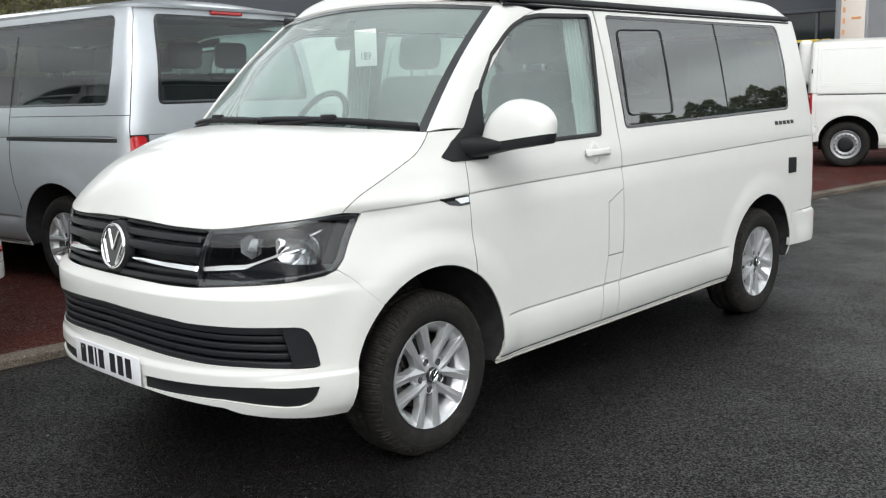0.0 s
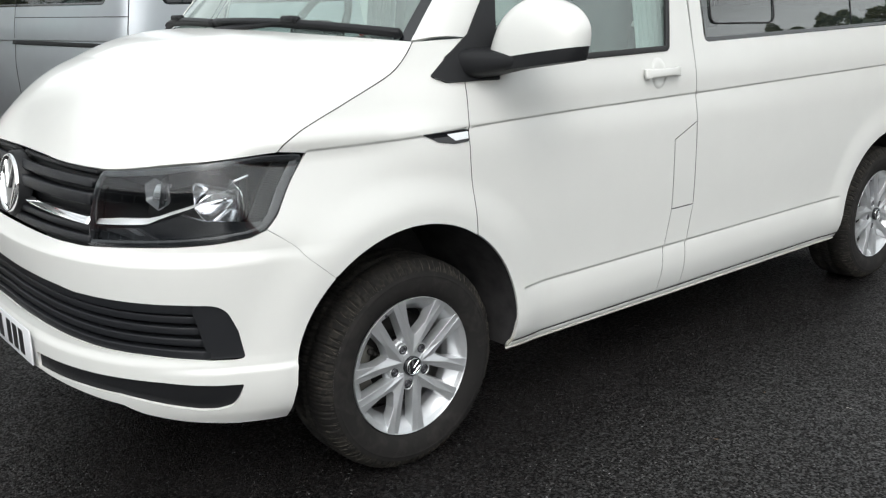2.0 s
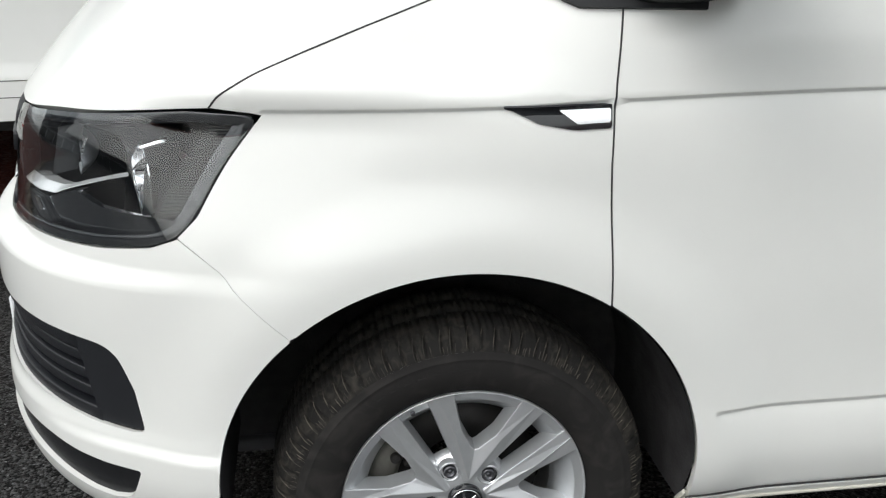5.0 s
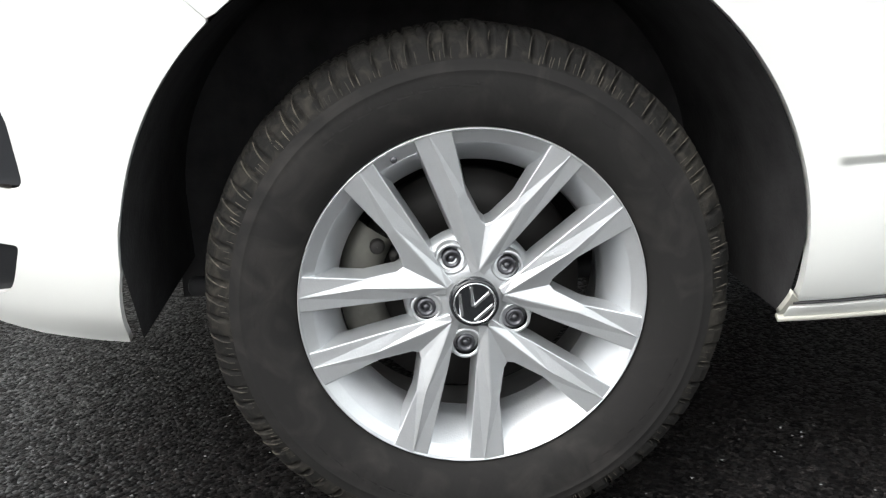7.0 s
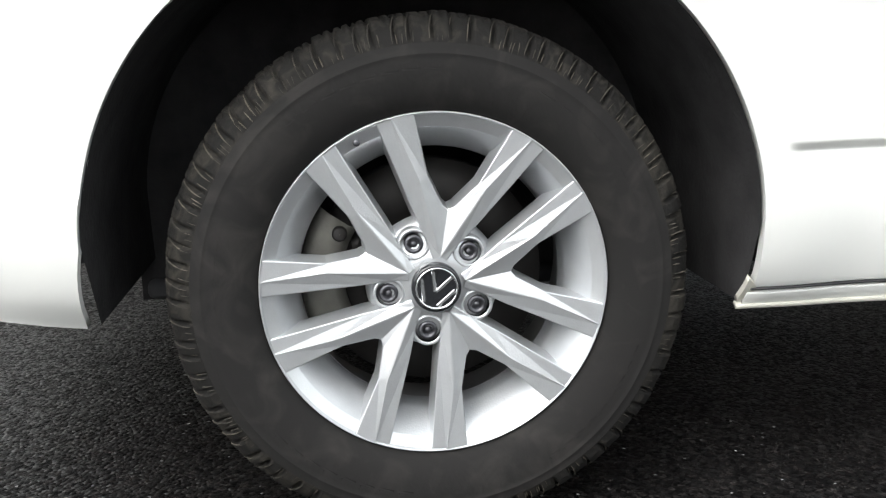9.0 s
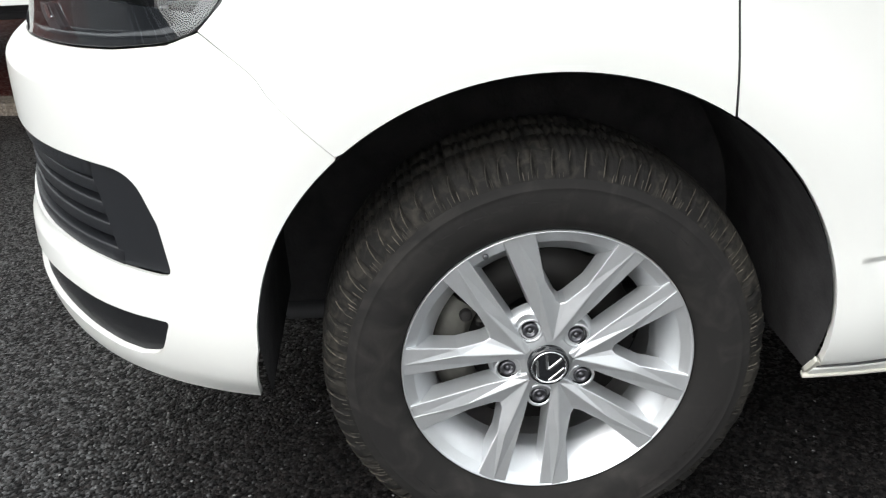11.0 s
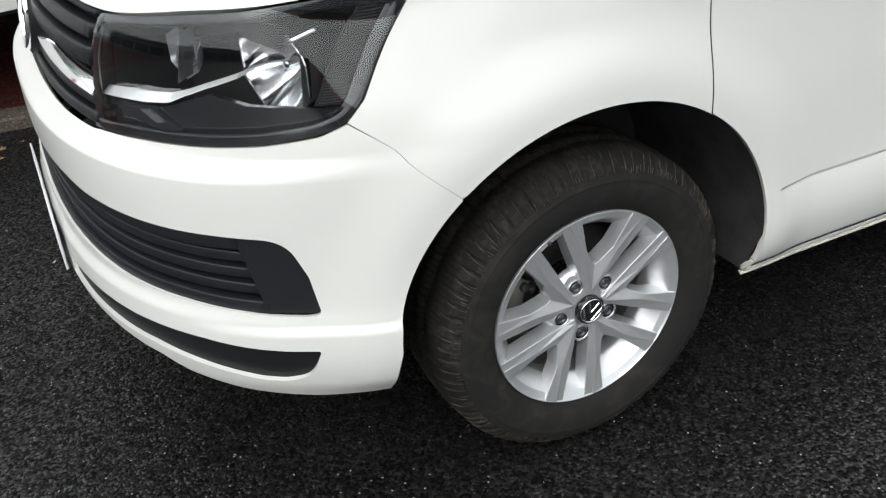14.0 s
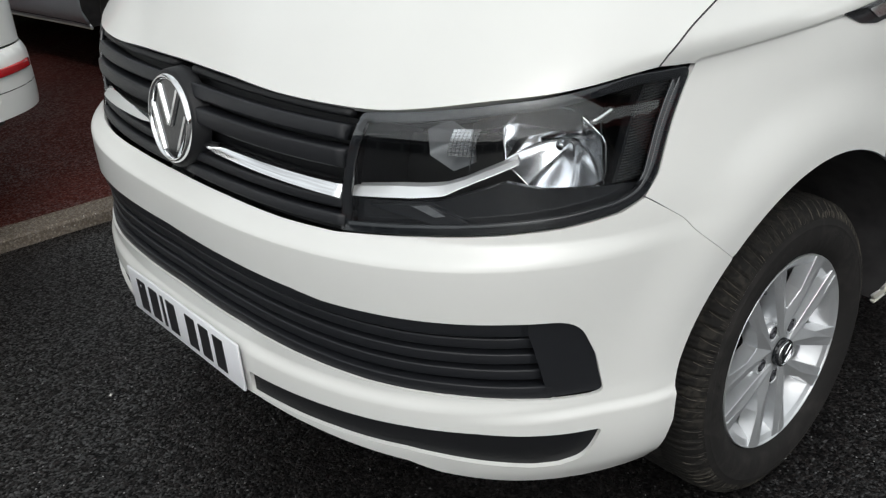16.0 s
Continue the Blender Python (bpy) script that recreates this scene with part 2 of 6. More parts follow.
DOORGLASS = glass("door_glass", (0.78, 0.93, 0.89), 0.0, 0.12, 0.14)
PRIVACY = glass("privacy_glass", (0.35, 0.45, 0.43), 0.0, 0.22, 0.01)
TINTED = glass("tinted_glass", (0.44, 0.55, 0.53), 0.0, 0.08, 0.0)
CLEAR = glass("clear_lens", (0.93, 0.95, 0.96), 0.0, 0.070)
# Near-white base colour stands in for the sky mirrored in the chrome.
BLADE = material("sky_white_blade", (0.96, 0.96, 0.96), 0.2, 0.25, 1.0)
RIBGREY = material("rib_grey", (0.022, 0.023, 0.025), 0.4)
PEARL = material("pearly_lens", (0.60, 0.61, 0.62), 0.22, 0.85)
LAMPGREY = material("lamp_grey", (0.055, 0.058, 0.062), 0.25, 0.2)
REFLECTOR = material("lamp_reflector", (0.92, 0.93, 0.95), 0.15, 1.0)
ASPHALT = stony("asphalt", (0.0040, 0.0039, 0.0041), (0.026, 0.0232, 0.0225), 0.0068, 0.0028, 0.42, 0.30, 0.12, 0.44)
REDWAY = stony("red_asphalt", (0.040, 0.012, 0.010), (0.082, 0.029, 0.023), 0.008, 0.0010, 0.75, 0.3, 0.2, 0.12, 0.0)
STONE = stony("kerb_concrete", (0.075, 0.062, 0.050), (0.155, 0.135, 0.110), 0.006, 0.001, 0.75, 0.4)


# ---- shape tools ----
def curve(xs, ys):
    """A smooth curve through the points (xs, ys), level beyond its ends."""
    xs, ys = np.array(xs, float), np.array(ys, float)
    h = np.diff(xs)
    d = np.diff(ys) / h
    m = np.zeros(len(xs))
    for i in range(1, len(xs) - 1):
        if d[i - 1] * d[i] > 0:
            w1, w2 = 2 * h[i] + h[i - 1], h[i] + 2 * h[i - 1]
            m[i] = (w1 + w2) / (w1 / d[i - 1] + w2 / d[i])
    m[0], m[-1] = d[0], d[-1]

    def f(x):
        x = np.clip(np.asarray(x, float), xs[0], xs[-1])
        i = np.clip(np.searchsorted(xs, x) - 1, 0, len(xs) - 2)
        t = (x - xs[i]) / h[i]
        return ((1 + 2 * t) * (1 - t) ** 2 * ys[i] + t * (1 - t) ** 2 * h[i] * m[i]
                + t * t * (3 - 2 * t) * ys[i + 1] + t * t * (t - 1) * h[i] * m[i + 1])
    return f


def smooth(a, b, x):
    t = np.clip((np.asarray(x, float) - a) / (b - a), 0, 1)
    return t * t * (3 - 2 * t)


def mesh(name, verts, faces, normals=None, flat_from=None):
    """A mesh from points and faces, smooth but for the faces from flat_from on; normals: one for each point (zero: its own)."""
    me = bpy.data.meshes.new(name)
    me.from_pydata([tuple(map(float, v)) for v in verts], [], [tuple(map(int, f)) for f in faces])
    flags = np.ones(len(me.polygons), bool)
    if flat_from is not None:
        flags[flat_from:] = False
    me.polygons.foreach_set("use_smooth", flags)
    if normals is not None and len(normals) == len(verts):
        me.normals_split_custom_set_from_vertices([tuple(map(float, v)) for v in normals])
    me.update()
    return me


def part(name, me, mat, parent=None, label=""):
    """One mesh object under a thing or a part. me: a mesh, or a bmesh."""
    if isinstance(me, bmesh.types.BMesh):
        bm, me = me, bpy.data.meshes.new(name)
        bm.to_mesh(me)
        bm.free()
    me.name = name
    if mat and not me.materials:
        me.materials.append(mat)
    ob = new(name, me)
    ob.parent = parent
    return tagged(ob, label)


def thing(name, label, category, m=None, group="", kind=""):
    ob = new(name)
    ob.empty_display_size = 0.1
    if m is not None:
        ob.matrix_world = m
    return tagged(ob, label, category, group, kind)


def box(cx, cy, cz, sx, sy, sz, bevel=0.0, m=None, seg=2):
    bm = bmesh.new()
    bmesh.ops.create_cube(bm, size=1, matrix=Matrix.LocRotScale((cx, cy, cz), None, (sx, sy, sz)))
    if bevel:
        bmesh.ops.bevel(bm, geom=bm.edges[:], offset=bevel, segments=seg, profile=0.5, affect="EDGES")
    if m is not None:
        bm.transform(m)
    for f in bm.faces:
        f.smooth = bevel > 0
    return bm


def grid(f, ns, nt, closed=False, skirt=None):
    """A net of f(s, t), s and t from 0 to 1. skirt: metres by which the rim is turned down along the normal."""
    s, t = np.meshgrid(np.linspace(0, 1, ns), np.linspace(0, 1, nt), indexing="ij")
    e = 1e-3
    p = f(s, t)
    nr = np.cross(f(np.minimum(s + e, 1), t) - f(np.maximum(s - e, 0), t), f(s, np.minimum(t + e, 1)) - f(s, np.maximum(t - e, 0)))
    nr /= np.linalg.norm(nr, axis=-1, keepdims=True) + 1e-12
    v, n = p.reshape(-1, 3), nr.reshape(-1, 3)
    i = np.arange(ns * nt).reshape(ns, nt)
    fs = np.stack((i[:-1, :-1], i[1:, :-1], i[1:, 1:], i[:-1, 1:]), -1).reshape(-1, 4).tolist()
    k = len(fs)
    if skirt:
        ring = np.r_[i[:, 0], i[-1, 1:], i[-2::-1, -1], i[0, -2:0:-1]]
        b = len(v)
        m = len(ring)
        v = np.r_[v, v[ring], v[ring] - n[ring] * skirt]
        n = np.r_[n, np.zeros((2 * m, 3))]
        fs += [(b + j, b + (j + 1) % m, b + m + (j + 1) % m, b + m + j) for j in range(m)]
    return mesh("grid", v, fs, n, k)


def lathe(profile, segs=48, a0=0.0, a1=2 * math.pi, shape=None):
    """A turned shape about the x axis. profile: (x, radius)."""
    pr = np.array(profile, float)
    full = abs(a1 - a0 - 2 * math.pi) < 1e-6
    a = np.linspace(a0, a1, segs + (0 if full else 1), endpoint=not full)
    v = np.stack([np.broadcast_to(pr[:, 0], (len(a), len(pr))), np.outer(np.cos(a), pr[:, 1]), np.outer(np.sin(a), pr[:, 1])], -1)
    if shape:
        v = shape(v, a, pr)
    i = np.arange(len(a) * len(pr)).reshape(len(a), len(pr))
    j = np.roll(i, -1, 0) if full else i[1:]
    i = i if full else i[:-1]
    fs = np.stack((i[:, :-1], j[:, :-1], j[:, 1:], i[:, 1:]), -1).reshape(-1, 4)
    return mesh("lathe", v.reshape(-1, 3), fs)


def fillet(points, r):
    """Rounds the corners of a closed outline."""
    p = [np.array(q[:2], float) for q in points]
    rs = [q[2] if len(q) > 2 else r for q in points]
    out = []
    for k in range(len(p)):
        a, b, c = p[k - 1], p[k], p[(k + 1) % len(p)]
        if rs[k] <= 0:
            out.append(b)
            continue
        d1, d2 = a - b, c - b
        w1, w2 = min(rs[k], 0.45 * np.linalg.norm(d1)), min(rs[k], 0.45 * np.linalg.norm(d2))
        s, e = b + d1 / (np.linalg.norm(d1) + 1e-9) * w1, b + d2 / (np.linalg.norm(d2) + 1e-9) * w2
        for t in np.linspace(0, 1, 7):
            out.append((1 - t) ** 2 * s + 2 * t * (1 - t) * b + t * t * e)
    return np.array(out)


def resample(loop, step):
    out = []
    for a, b in zip(loop, np.roll(loop, -1, 0)):
        k = max(1, int(math.ceil(np.linalg.norm(b - a) / step)))
        out += [a + (b - a) * j / k for j in range(k)]
    return np.array(out)


def inside(pts, loops):
    x, y = pts[:, 0], pts[:, 1]
    res = np.zeros(len(pts), bool)
    for lp in loops:
        for (ax, ay), (bx, by) in zip(lp, np.roll(lp, -1, 0)):
            if ay != by:
                res ^= ((ay > y) != (by > y)) & (x < (bx - ax) * (y - ay) / (by - ay) + ax)
    return res


def inset(loop, d, hole):
    area = np.sum(loop[:, 0] * np.roll(loop[:, 1], -1) - np.roll(loop[:, 0], -1) * loop[:, 1])
    if (area < 0) != hole:
        loop = loop[::-1]
    t = np.roll(loop, -1, 0) - np.roll(loop, 1, 0)
    t /= np.linalg.norm(t, axis=1, keepdims=True) + 1e-9
    return loop + d * np.stack((-t[:, 1], t[:, 0]), -1)


def normal_of(f, u, z, e=8e-4):
    n = np.cross(f(u + e, z) - f(u - e, z), f(u, z + e) - f(u, z - e))
    return n / (np.linalg.norm(n, axis=-1, keepdims=True) + 1e-12)


from mathutils.geometry import delaunay_2d_cdt


def region(loops, f, step, rows=(), flange=0.014, gap=0.0, off=0.0, jitter=0.0):
    """A sheet with the outline loops[0] and the holes loops[1:], laid on the surface f, its rims turned in by flange."""
    lps = []
    for k, lp in enumerate(loops):
        lp = resample(np.array(lp, float), step * 0.8)
        lps.append(inset(lp, gap, k > 0) if gap else (lp if not flange else inset(lp, 0.0, k > 0)))
    bd = np.concatenate(lps)
    lo, hi = bd.min(0), bd.max(0)
    us = np.arange(lo[0] + step / 2, hi[0], step)
    zs = np.unique(np.round(np.r_[np.arange(lo[1] + step / 2, hi[1], step), [r for r in rows if lo[1] < r < hi[1]]], 5))
    g = np.stack(np.meshgrid(us, zs, indexing="ij"), -1).reshape(-1, 2)
    if f is skin and len(rows):
        y = f(g[:, 0], g[:, 1])[:, 1]
        g = g[(np.abs(g[:, 1] - LINE(y)) > 0.022) | (y < 0.42)]
        uu = np.arange(lo[0], hi[0], 0.025)
        zl = LINE(f(uu, 1.06 + 0 * uu)[:, 1])
        g = np.concatenate([g] + [np.stack((uu, zl + k), -1) for k in (-0.020, -0.014, -0.010, -0.007, -0.0045, -0.002, 0, 0.002, 0.005, 0.012, 0.020)])
    g = g[inside(g, lps)]
    if len(g):
        keep = np.ones(len(g), bool)
        for c in range(0, len(g), 2000):
            d = np.abs(g[c:c + 2000, None, :] - bd[None]).max(-1).min(1)
            keep[c:c + 2000] = d > min(step * 0.3, 0.006)
        g = g[keep]
    pts = np.r_[bd, g]
    edges, k = [], 0
    for lp in lps:
        m = len(lp)
        edges += [(k + j, k + (j + 1) % m) for j in range(m)]
        k += m
    if len(g):
        pts = np.r_[bd, np.unique(np.round(g, 5), axis=0)]
    res = delaunay_2d_cdt([Vector(map(float, q)) for q in pts], edges, [], 0, 1e-6)
    vo = np.array([tuple(q) for q in res[0]])
    fc = np.array([tuple(q) for q in res[2] if len(q) == 3])
    cen = vo[fc].mean(1)
    fc = fc[inside(cen, lps)]
    p, n = f(vo[:, 0], vo[:, 1]), normal_of(f, vo[:, 0], vo[:, 1])
    p = p + n * off
    gn = np.cross(p[fc[:, 1]] - p[fc[:, 0]], p[fc[:, 2]] - p[fc[:, 0]])
    flip = (gn * n[fc[:, 0]]).sum(-1) < 0
    fc[flip] = fc[flip][:, ::-1]
    fs, v, nn = fc.tolist(), [p], [n]
    k, b = len(fs), len(p)
    if flange:
        for lp in lps:
            q, w = f(lp[:, 0], lp[:, 1]), normal_of(f, lp[:, 0], lp[:, 1])
            q = q + w * off
            w = sum(np.roll(w, k, 0) for k in range(-5, 6))
            w /= np.linalg.norm(w, axis=1, keepdims=True) + 1e-9
            m = len(lp)
            v += [q, q - w * flange]
            nn.append(np.zeros((2 * m, 3)))
            fs += [(b + m + j, b + m + (j + 1) % m, b + (j + 1) % m, b + j) for j in range(m)]
            b += 2 * m
    return mesh("sheet", np.concatenate(v), fs, np.concatenate(nn), k)


def sweep(p, n, profile, closed=False, up=None, crisp=False):
    """A bar along the points p with the outward normals n; profile: outline as (across, outward)."""
    p, n = np.asarray(p, float), np.asarray(n, float)
    t = np.gradient(p, axis=0) if not closed else np.roll(p, -1, 0) - np.roll(p, 1, 0)
    a = np.cross(n, t) if up is None else np.broadcast_to(np.array(up, float), p.shape)
    a = a / (np.linalg.norm(a, axis=-1, keepdims=True) + 1e-12)
    pr = np.array(profile, float)
    if pr.ndim == 2:
        pr = np.broadcast_to(pr, (len(p), *pr.shape))
    v = p[:, None] + a[:, None] * pr[:, :, :1] + n[:, None] * pr[:, :, 1:]
    m = pr.shape[1]
    i = np.arange(len(p) * m).reshape(len(p), m)
    j = np.roll(i, -1, 0) if closed else i[1:]
    i0 = i if closed else i[:-1]
    fs = np.stack((i0, np.roll(i0, -1, 1), np.roll(j, -1, 1), j), -1).reshape(-1, 4).tolist()
    if not closed:
        fs += [tuple(i[0][::-1]), tuple(i[-1])]
    return mesh("sweep", v.reshape(-1, 3), fs, flat_from=0 if crisp else None)


def rounded(w, h, r, k=3):
    """The outline of a bar w across and h outward, with rounded corners."""
    out = []
    for cx, cy, a in ((w / 2 - r, h / 2 - r, 0), (-w / 2 + r, h / 2 - r, 90), (-w / 2 + r, -h / 2 + r, 180), (w / 2 - r, -h / 2 + r, 270)):
        out += [(cx + r * math.cos(radians(a + 90 * j / k)), cy + r * math.sin(radians(a + 90 * j / k))) for j in range(k + 1)]
    return out


# ---- the van's shape: x to its left, y to its tail, z up, from the ground under its nose ----
HALF = curve((0.20, 0.29, 0.33, 0.42, 0.485, 0.515, 0.56, 0.75, 0.95, 1.06, 1.12, 1.25, 1.50, 1.75, 1.86),
             (0.885, 0.908, 0.930, 0.947, 0.9475, 0.9465, 0.947, 0.952, 0.950, 0.942, 0.940, 0.918, 0.868, 0.808, 0.775))
NOSE = curve((0.16, 0.22, 0.30, 0.345, 0.385, 0.42, 0.47, 0.50, 0.58, 0.70, 0.750, 0.757, 0.782, 0.789, 0.95, 1.03, 1.10, 1.9),
             (0.055, 0.028, 0.010, -0.002, -0.008, -0.008, -0.006, 0.006, 0.006, 0.005, 0.007, 0.011, 0.046, 0.053, 0.080, 0.115, 0.13, 0.13))
TAIL = curve((0.25, 0.35, 0.54, 0.575, 0.605, 0.9, 1.15, 1.5, 1.86), (4.85, 4.89, 4.885, 4.875, 4.815, 4.805, 4.795, 4.77, 4.67))
LINE = curve((0.5, 0.95, 1.12, 1.6, 2.25, 3.1, 4.4, 4.9), (1.033, 1.043, 1.051, 1.062, 1.068, 1.078, 1.092, 1.094))
PN, PM, LN, RN, RM, LR = 2.6, 4.1, 1.10, 4.6, 2.5, 4.58
TH = np.linspace(0, np.pi / 2, 4001)
FX, FY = 0.95 * np.sin(TH) ** (2 / PN), LN * (1 - np.cos(TH) ** (2 / PM))
FU = np.r_[0, np.cumsum(np.hypot(np.diff(FX), np.diff(FY)))]
RX, RY = 0.95 * np.cos(TH) ** (2 / RN), 0.28 * np.sin(TH) ** (2 / RM)
RU = np.r_[0, np.cumsum(np.hypot(np.diff(RX), np.diff(RY)))]
U1 = FU[-1]
U2 = U1 + LR - LN
U3 = U2 + RU[-1]
ARCH_F, ARCH_R = (0.899, 0.40, 0.411, 0.388), (3.865, 0.39, 0.412, 0.374)


def skin(u, z):
    """The painted flank: u runs from the middle of the nose round the left side to the middle of the tail, and on; minus u is the right side."""
    u, z = np.broadcast_arrays(np.asarray(u, float), np.asarray(z, float))
    w = np.abs(u)
    sg = np.where(u < 0, -1.0, 1.0) * np.where(w > U3, -1.0, 1.0)
    w = np.where(w > U3, 2 * U3 - w, w)
    th, ph = np.interp(w, FU, TH), np.interp(w - U2, RU, TH)
    yf, yr, xs = NOSE(z), TAIL(z), HALF(z)
    y = np.where(w < U1, yf + (LN - yf) * (1 - np.cos(th) ** (2 / PM)), LN + w - U1)
    y = np.where(w > U2, LR + (yr - LR) * np.sin(ph) ** (2 / RM), y)
    fx = np.where(w < U1, np.sin(th) ** (2 / PN), 1.0)
    fx = np.where(w > U2, np.abs(np.cos(ph)) ** (2 / RN), fx)
    xs = xs - 0.33 * np.maximum(z - 1.06, 0) * smooth(1.5, 0.8, y) - 0.034 * smooth(1.045, 1.125, z) * smooth(1.34, 1.2, z) * smooth(1.12, 0.85, y)
    xs = xs - 0.044 * smooth(0.78, 1.01, z) * smooth(1.06, 0.55, y) * smooth(0.30, 0.50, y) * (1 - 0.9 * smooth(1.0, 1.135, z))
    x = xs * fx
    for (cy, cz, ry, rz), bulge in ((ARCH_F, 0.017), (ARCH_R, 0.011)):
        e = np.hypot((y - cy) / ry, np.maximum(z - cz, 0) / rz)
        x = x + bulge * smooth(1.40, 1.08, e) * smooth(0.80, 0.97, fx) * smooth(0.25, 0.36, z)
    x = x + 0.009 * smooth(0.474, 0.452, z) * smooth(0.60, 0.47, y) * smooth(0.72, 0.90, fx)
    x = x + 0.013 * smooth(0.606, 0.575, z) * smooth(4.30, 4.55, y) * smooth(0.0, 0.8, fx)
    d = LINE(y) - z
    x = x - 0.0075 * smooth(-0.002, 0.007, d) * np.exp(-np.maximum(d, 0) / 0.035) * smooth(0.53, 0.62, y) * smooth(4.62, 4.5, y)
    d = 0.506 - z
    x = x - 0.0095 * smooth(-0.002, 0.012, d) * np.exp(-np.maximum(d - 0.010, 0) / 0.030) * smooth(1.335, 1.360, y) * (1 - smooth(3.36, 3.43, y) * smooth(4.40, 4.33, y)) * smooth(4.6, 4.5, y)
    return np.stack((sg * x, y, z), -1)


def uy(y, z):
    """u on the left flank at y."""
    yf = NOSE(z)
    y = np.asarray(y, float)
    th = np.arccos(np.clip(1 - (np.minimum(y, LN) - yf) / (LN - yf), 0, 1) ** (PM / 2))
    return np.where(y < LN, np.interp(th, TH, FU), U1 + y - LN)


def ur(x):
    """u on the tail at x."""
    return U2 + np.interp(x, RX[::-1], RU[::-1])


def on_side(pts, sg=1):
    """(y, z) to (u, z)."""
    return [(sg * float(uy(p[0], p[1])), p[1], *p[2:]) for p in pts]


def flipped(pts):
    return [(-p[0], *p[1:]) for p in pts]


def arch(a, z0, z1, n=40, k=1.0):
    """The wheel opening from its front foot at height z0 over the top to its rear foot at z1, as (y, z)."""
    cy, cz, ry, rz = a
    out = [(cy - ry * k + 0.004, z0)] + [(cy - ry * k * math.cos(t), cz + rz * k * math.sin(t)) for t in np.linspace(0, math.pi, n)]
    return out + [(cy + ry * k + 0.002, z1)]


def bar_on(u0, u1, zc, w, h, off, n=40, r=0.003, f=skin):
    """A bar along the skin between u0 and u1 at the height zc (a number or a function of u)."""
    u = np.linspace(u0, u1, n)
    z = zc(u) if callable(zc) else np.full(n, zc)
    nr = normal_of(f, u, z)
    return sweep(f(u, z) + nr * off, nr, rounded(w, h, min(r, w / 2.1, h / 2.1)))


def line_on(pts, w, h, off, closed=False, step=0.03, f=skin):
    """A strip that follows the (u, z) points on the skin."""
    p = np.array([q[:2] for q in pts], float)
    if closed:
        p = resample(p, step)
    else:
        p = np.r_[resample(p, step)[:-max(1, int(math.ceil(np.linalg.norm(p[0] - p[-1]) / step)))], p[-1:]]
    nr = normal_of(f, p[:, 0], p[:, 1])
    return sweep(f(p[:, 0], p[:, 1]) + nr * off, nr, rounded(w, h, min(0.002, w / 2.2, h / 2.2), 2), closed)


# ---- the van's outlines ----
FRONT_ARCH = arch(ARCH_F, 0.285, 0.318, 90)
REAR_ARCH = arch(ARCH_R, 0.318, 0.318)
LAMP = fillet([(0.545, 0.992, 0.012), (0.521, 0.915, 0), (0.507, 0.845, 0), (0.509, 0.786, 0.01), (0.673, 0.798, 0), (0.817, 0.806, 0),
               (0.911, 0.812, 0), (1.009, 0.824, 0.02), (1.058, 0.840, 0.05), (1.090, 0.874, 0.03), (1.131, 0.945, 0.03), (1.180, 1.026, 0.030),
               (1.056, 1.030, 0), (0.936, 1.025, 0), (0.797, 1.015, 0), (0.660, 1.001, 0)], 0)
HOODLINE = curve((0, 0.18, 0.36, 0.54, 0.80, 1.10), (1.010, 1.007, 0.998, 0.996, 1.020, 1.036))
HOODSIDE = [(0.5125, 1.0365), (0.527, 1.0545), (0.5515, 1.0705), (0.581, 1.0865), (0.628, 1.1065), (0.690, 1.1315), (0.750, 1.1545), (0.820, 1.1800), (0.880, 1.2030), (0.920, 1.2240), (0.959, 1.2590), (0.995, 1.303)]
HOODSIDE = [(float(y), float(curve(*zip(*HOODSIDE))(y))) for y in 0.5125 + 0.4825 * np.linspace(0, 1, 33) ** 1.5]
DOORLINE = [(1.132, 0.7205), (1.127, 0.84), (1.122, 0.95), (1.124, 1.07), (1.136, 1.19), (1.185, 1.308)]
DOORTOP = [(1.214, 1.336), (1.285, 1.435), (1.356, 1.530), (1.46, 1.635), (1.568, 1.723), (1.66, 1.777), (1.76, 1.808), (1.90, 1.826), (2.05, 1.833), (2.228, 1.838)]
DOORWIN = [(1.262, 1.226, 0.01), (1.285, 1.40, 0), (1.305, 1.468, 0.03), (1.40, 1.607, 0), (1.49, 1.678, 0), (1.572, 1.733, 0.04), (1.68, 1.772, 0), (1.78, 1.787, 0),
           (2.185, 1.798, 0.02), (2.158, 1.62, 0), (2.128, 1.42, 0), (2.098, 1.236, 0.012)]
SIDEWIN = [(2.330, 1.806, 0.03), (2.322, 1.50, 0), (2.330, 1.250, 0.03), (3.30, 1.262, 0), (4.290, 1.275, 0.05), (4.335, 1.55, 0), (4.318, 1.806, 0.06)]


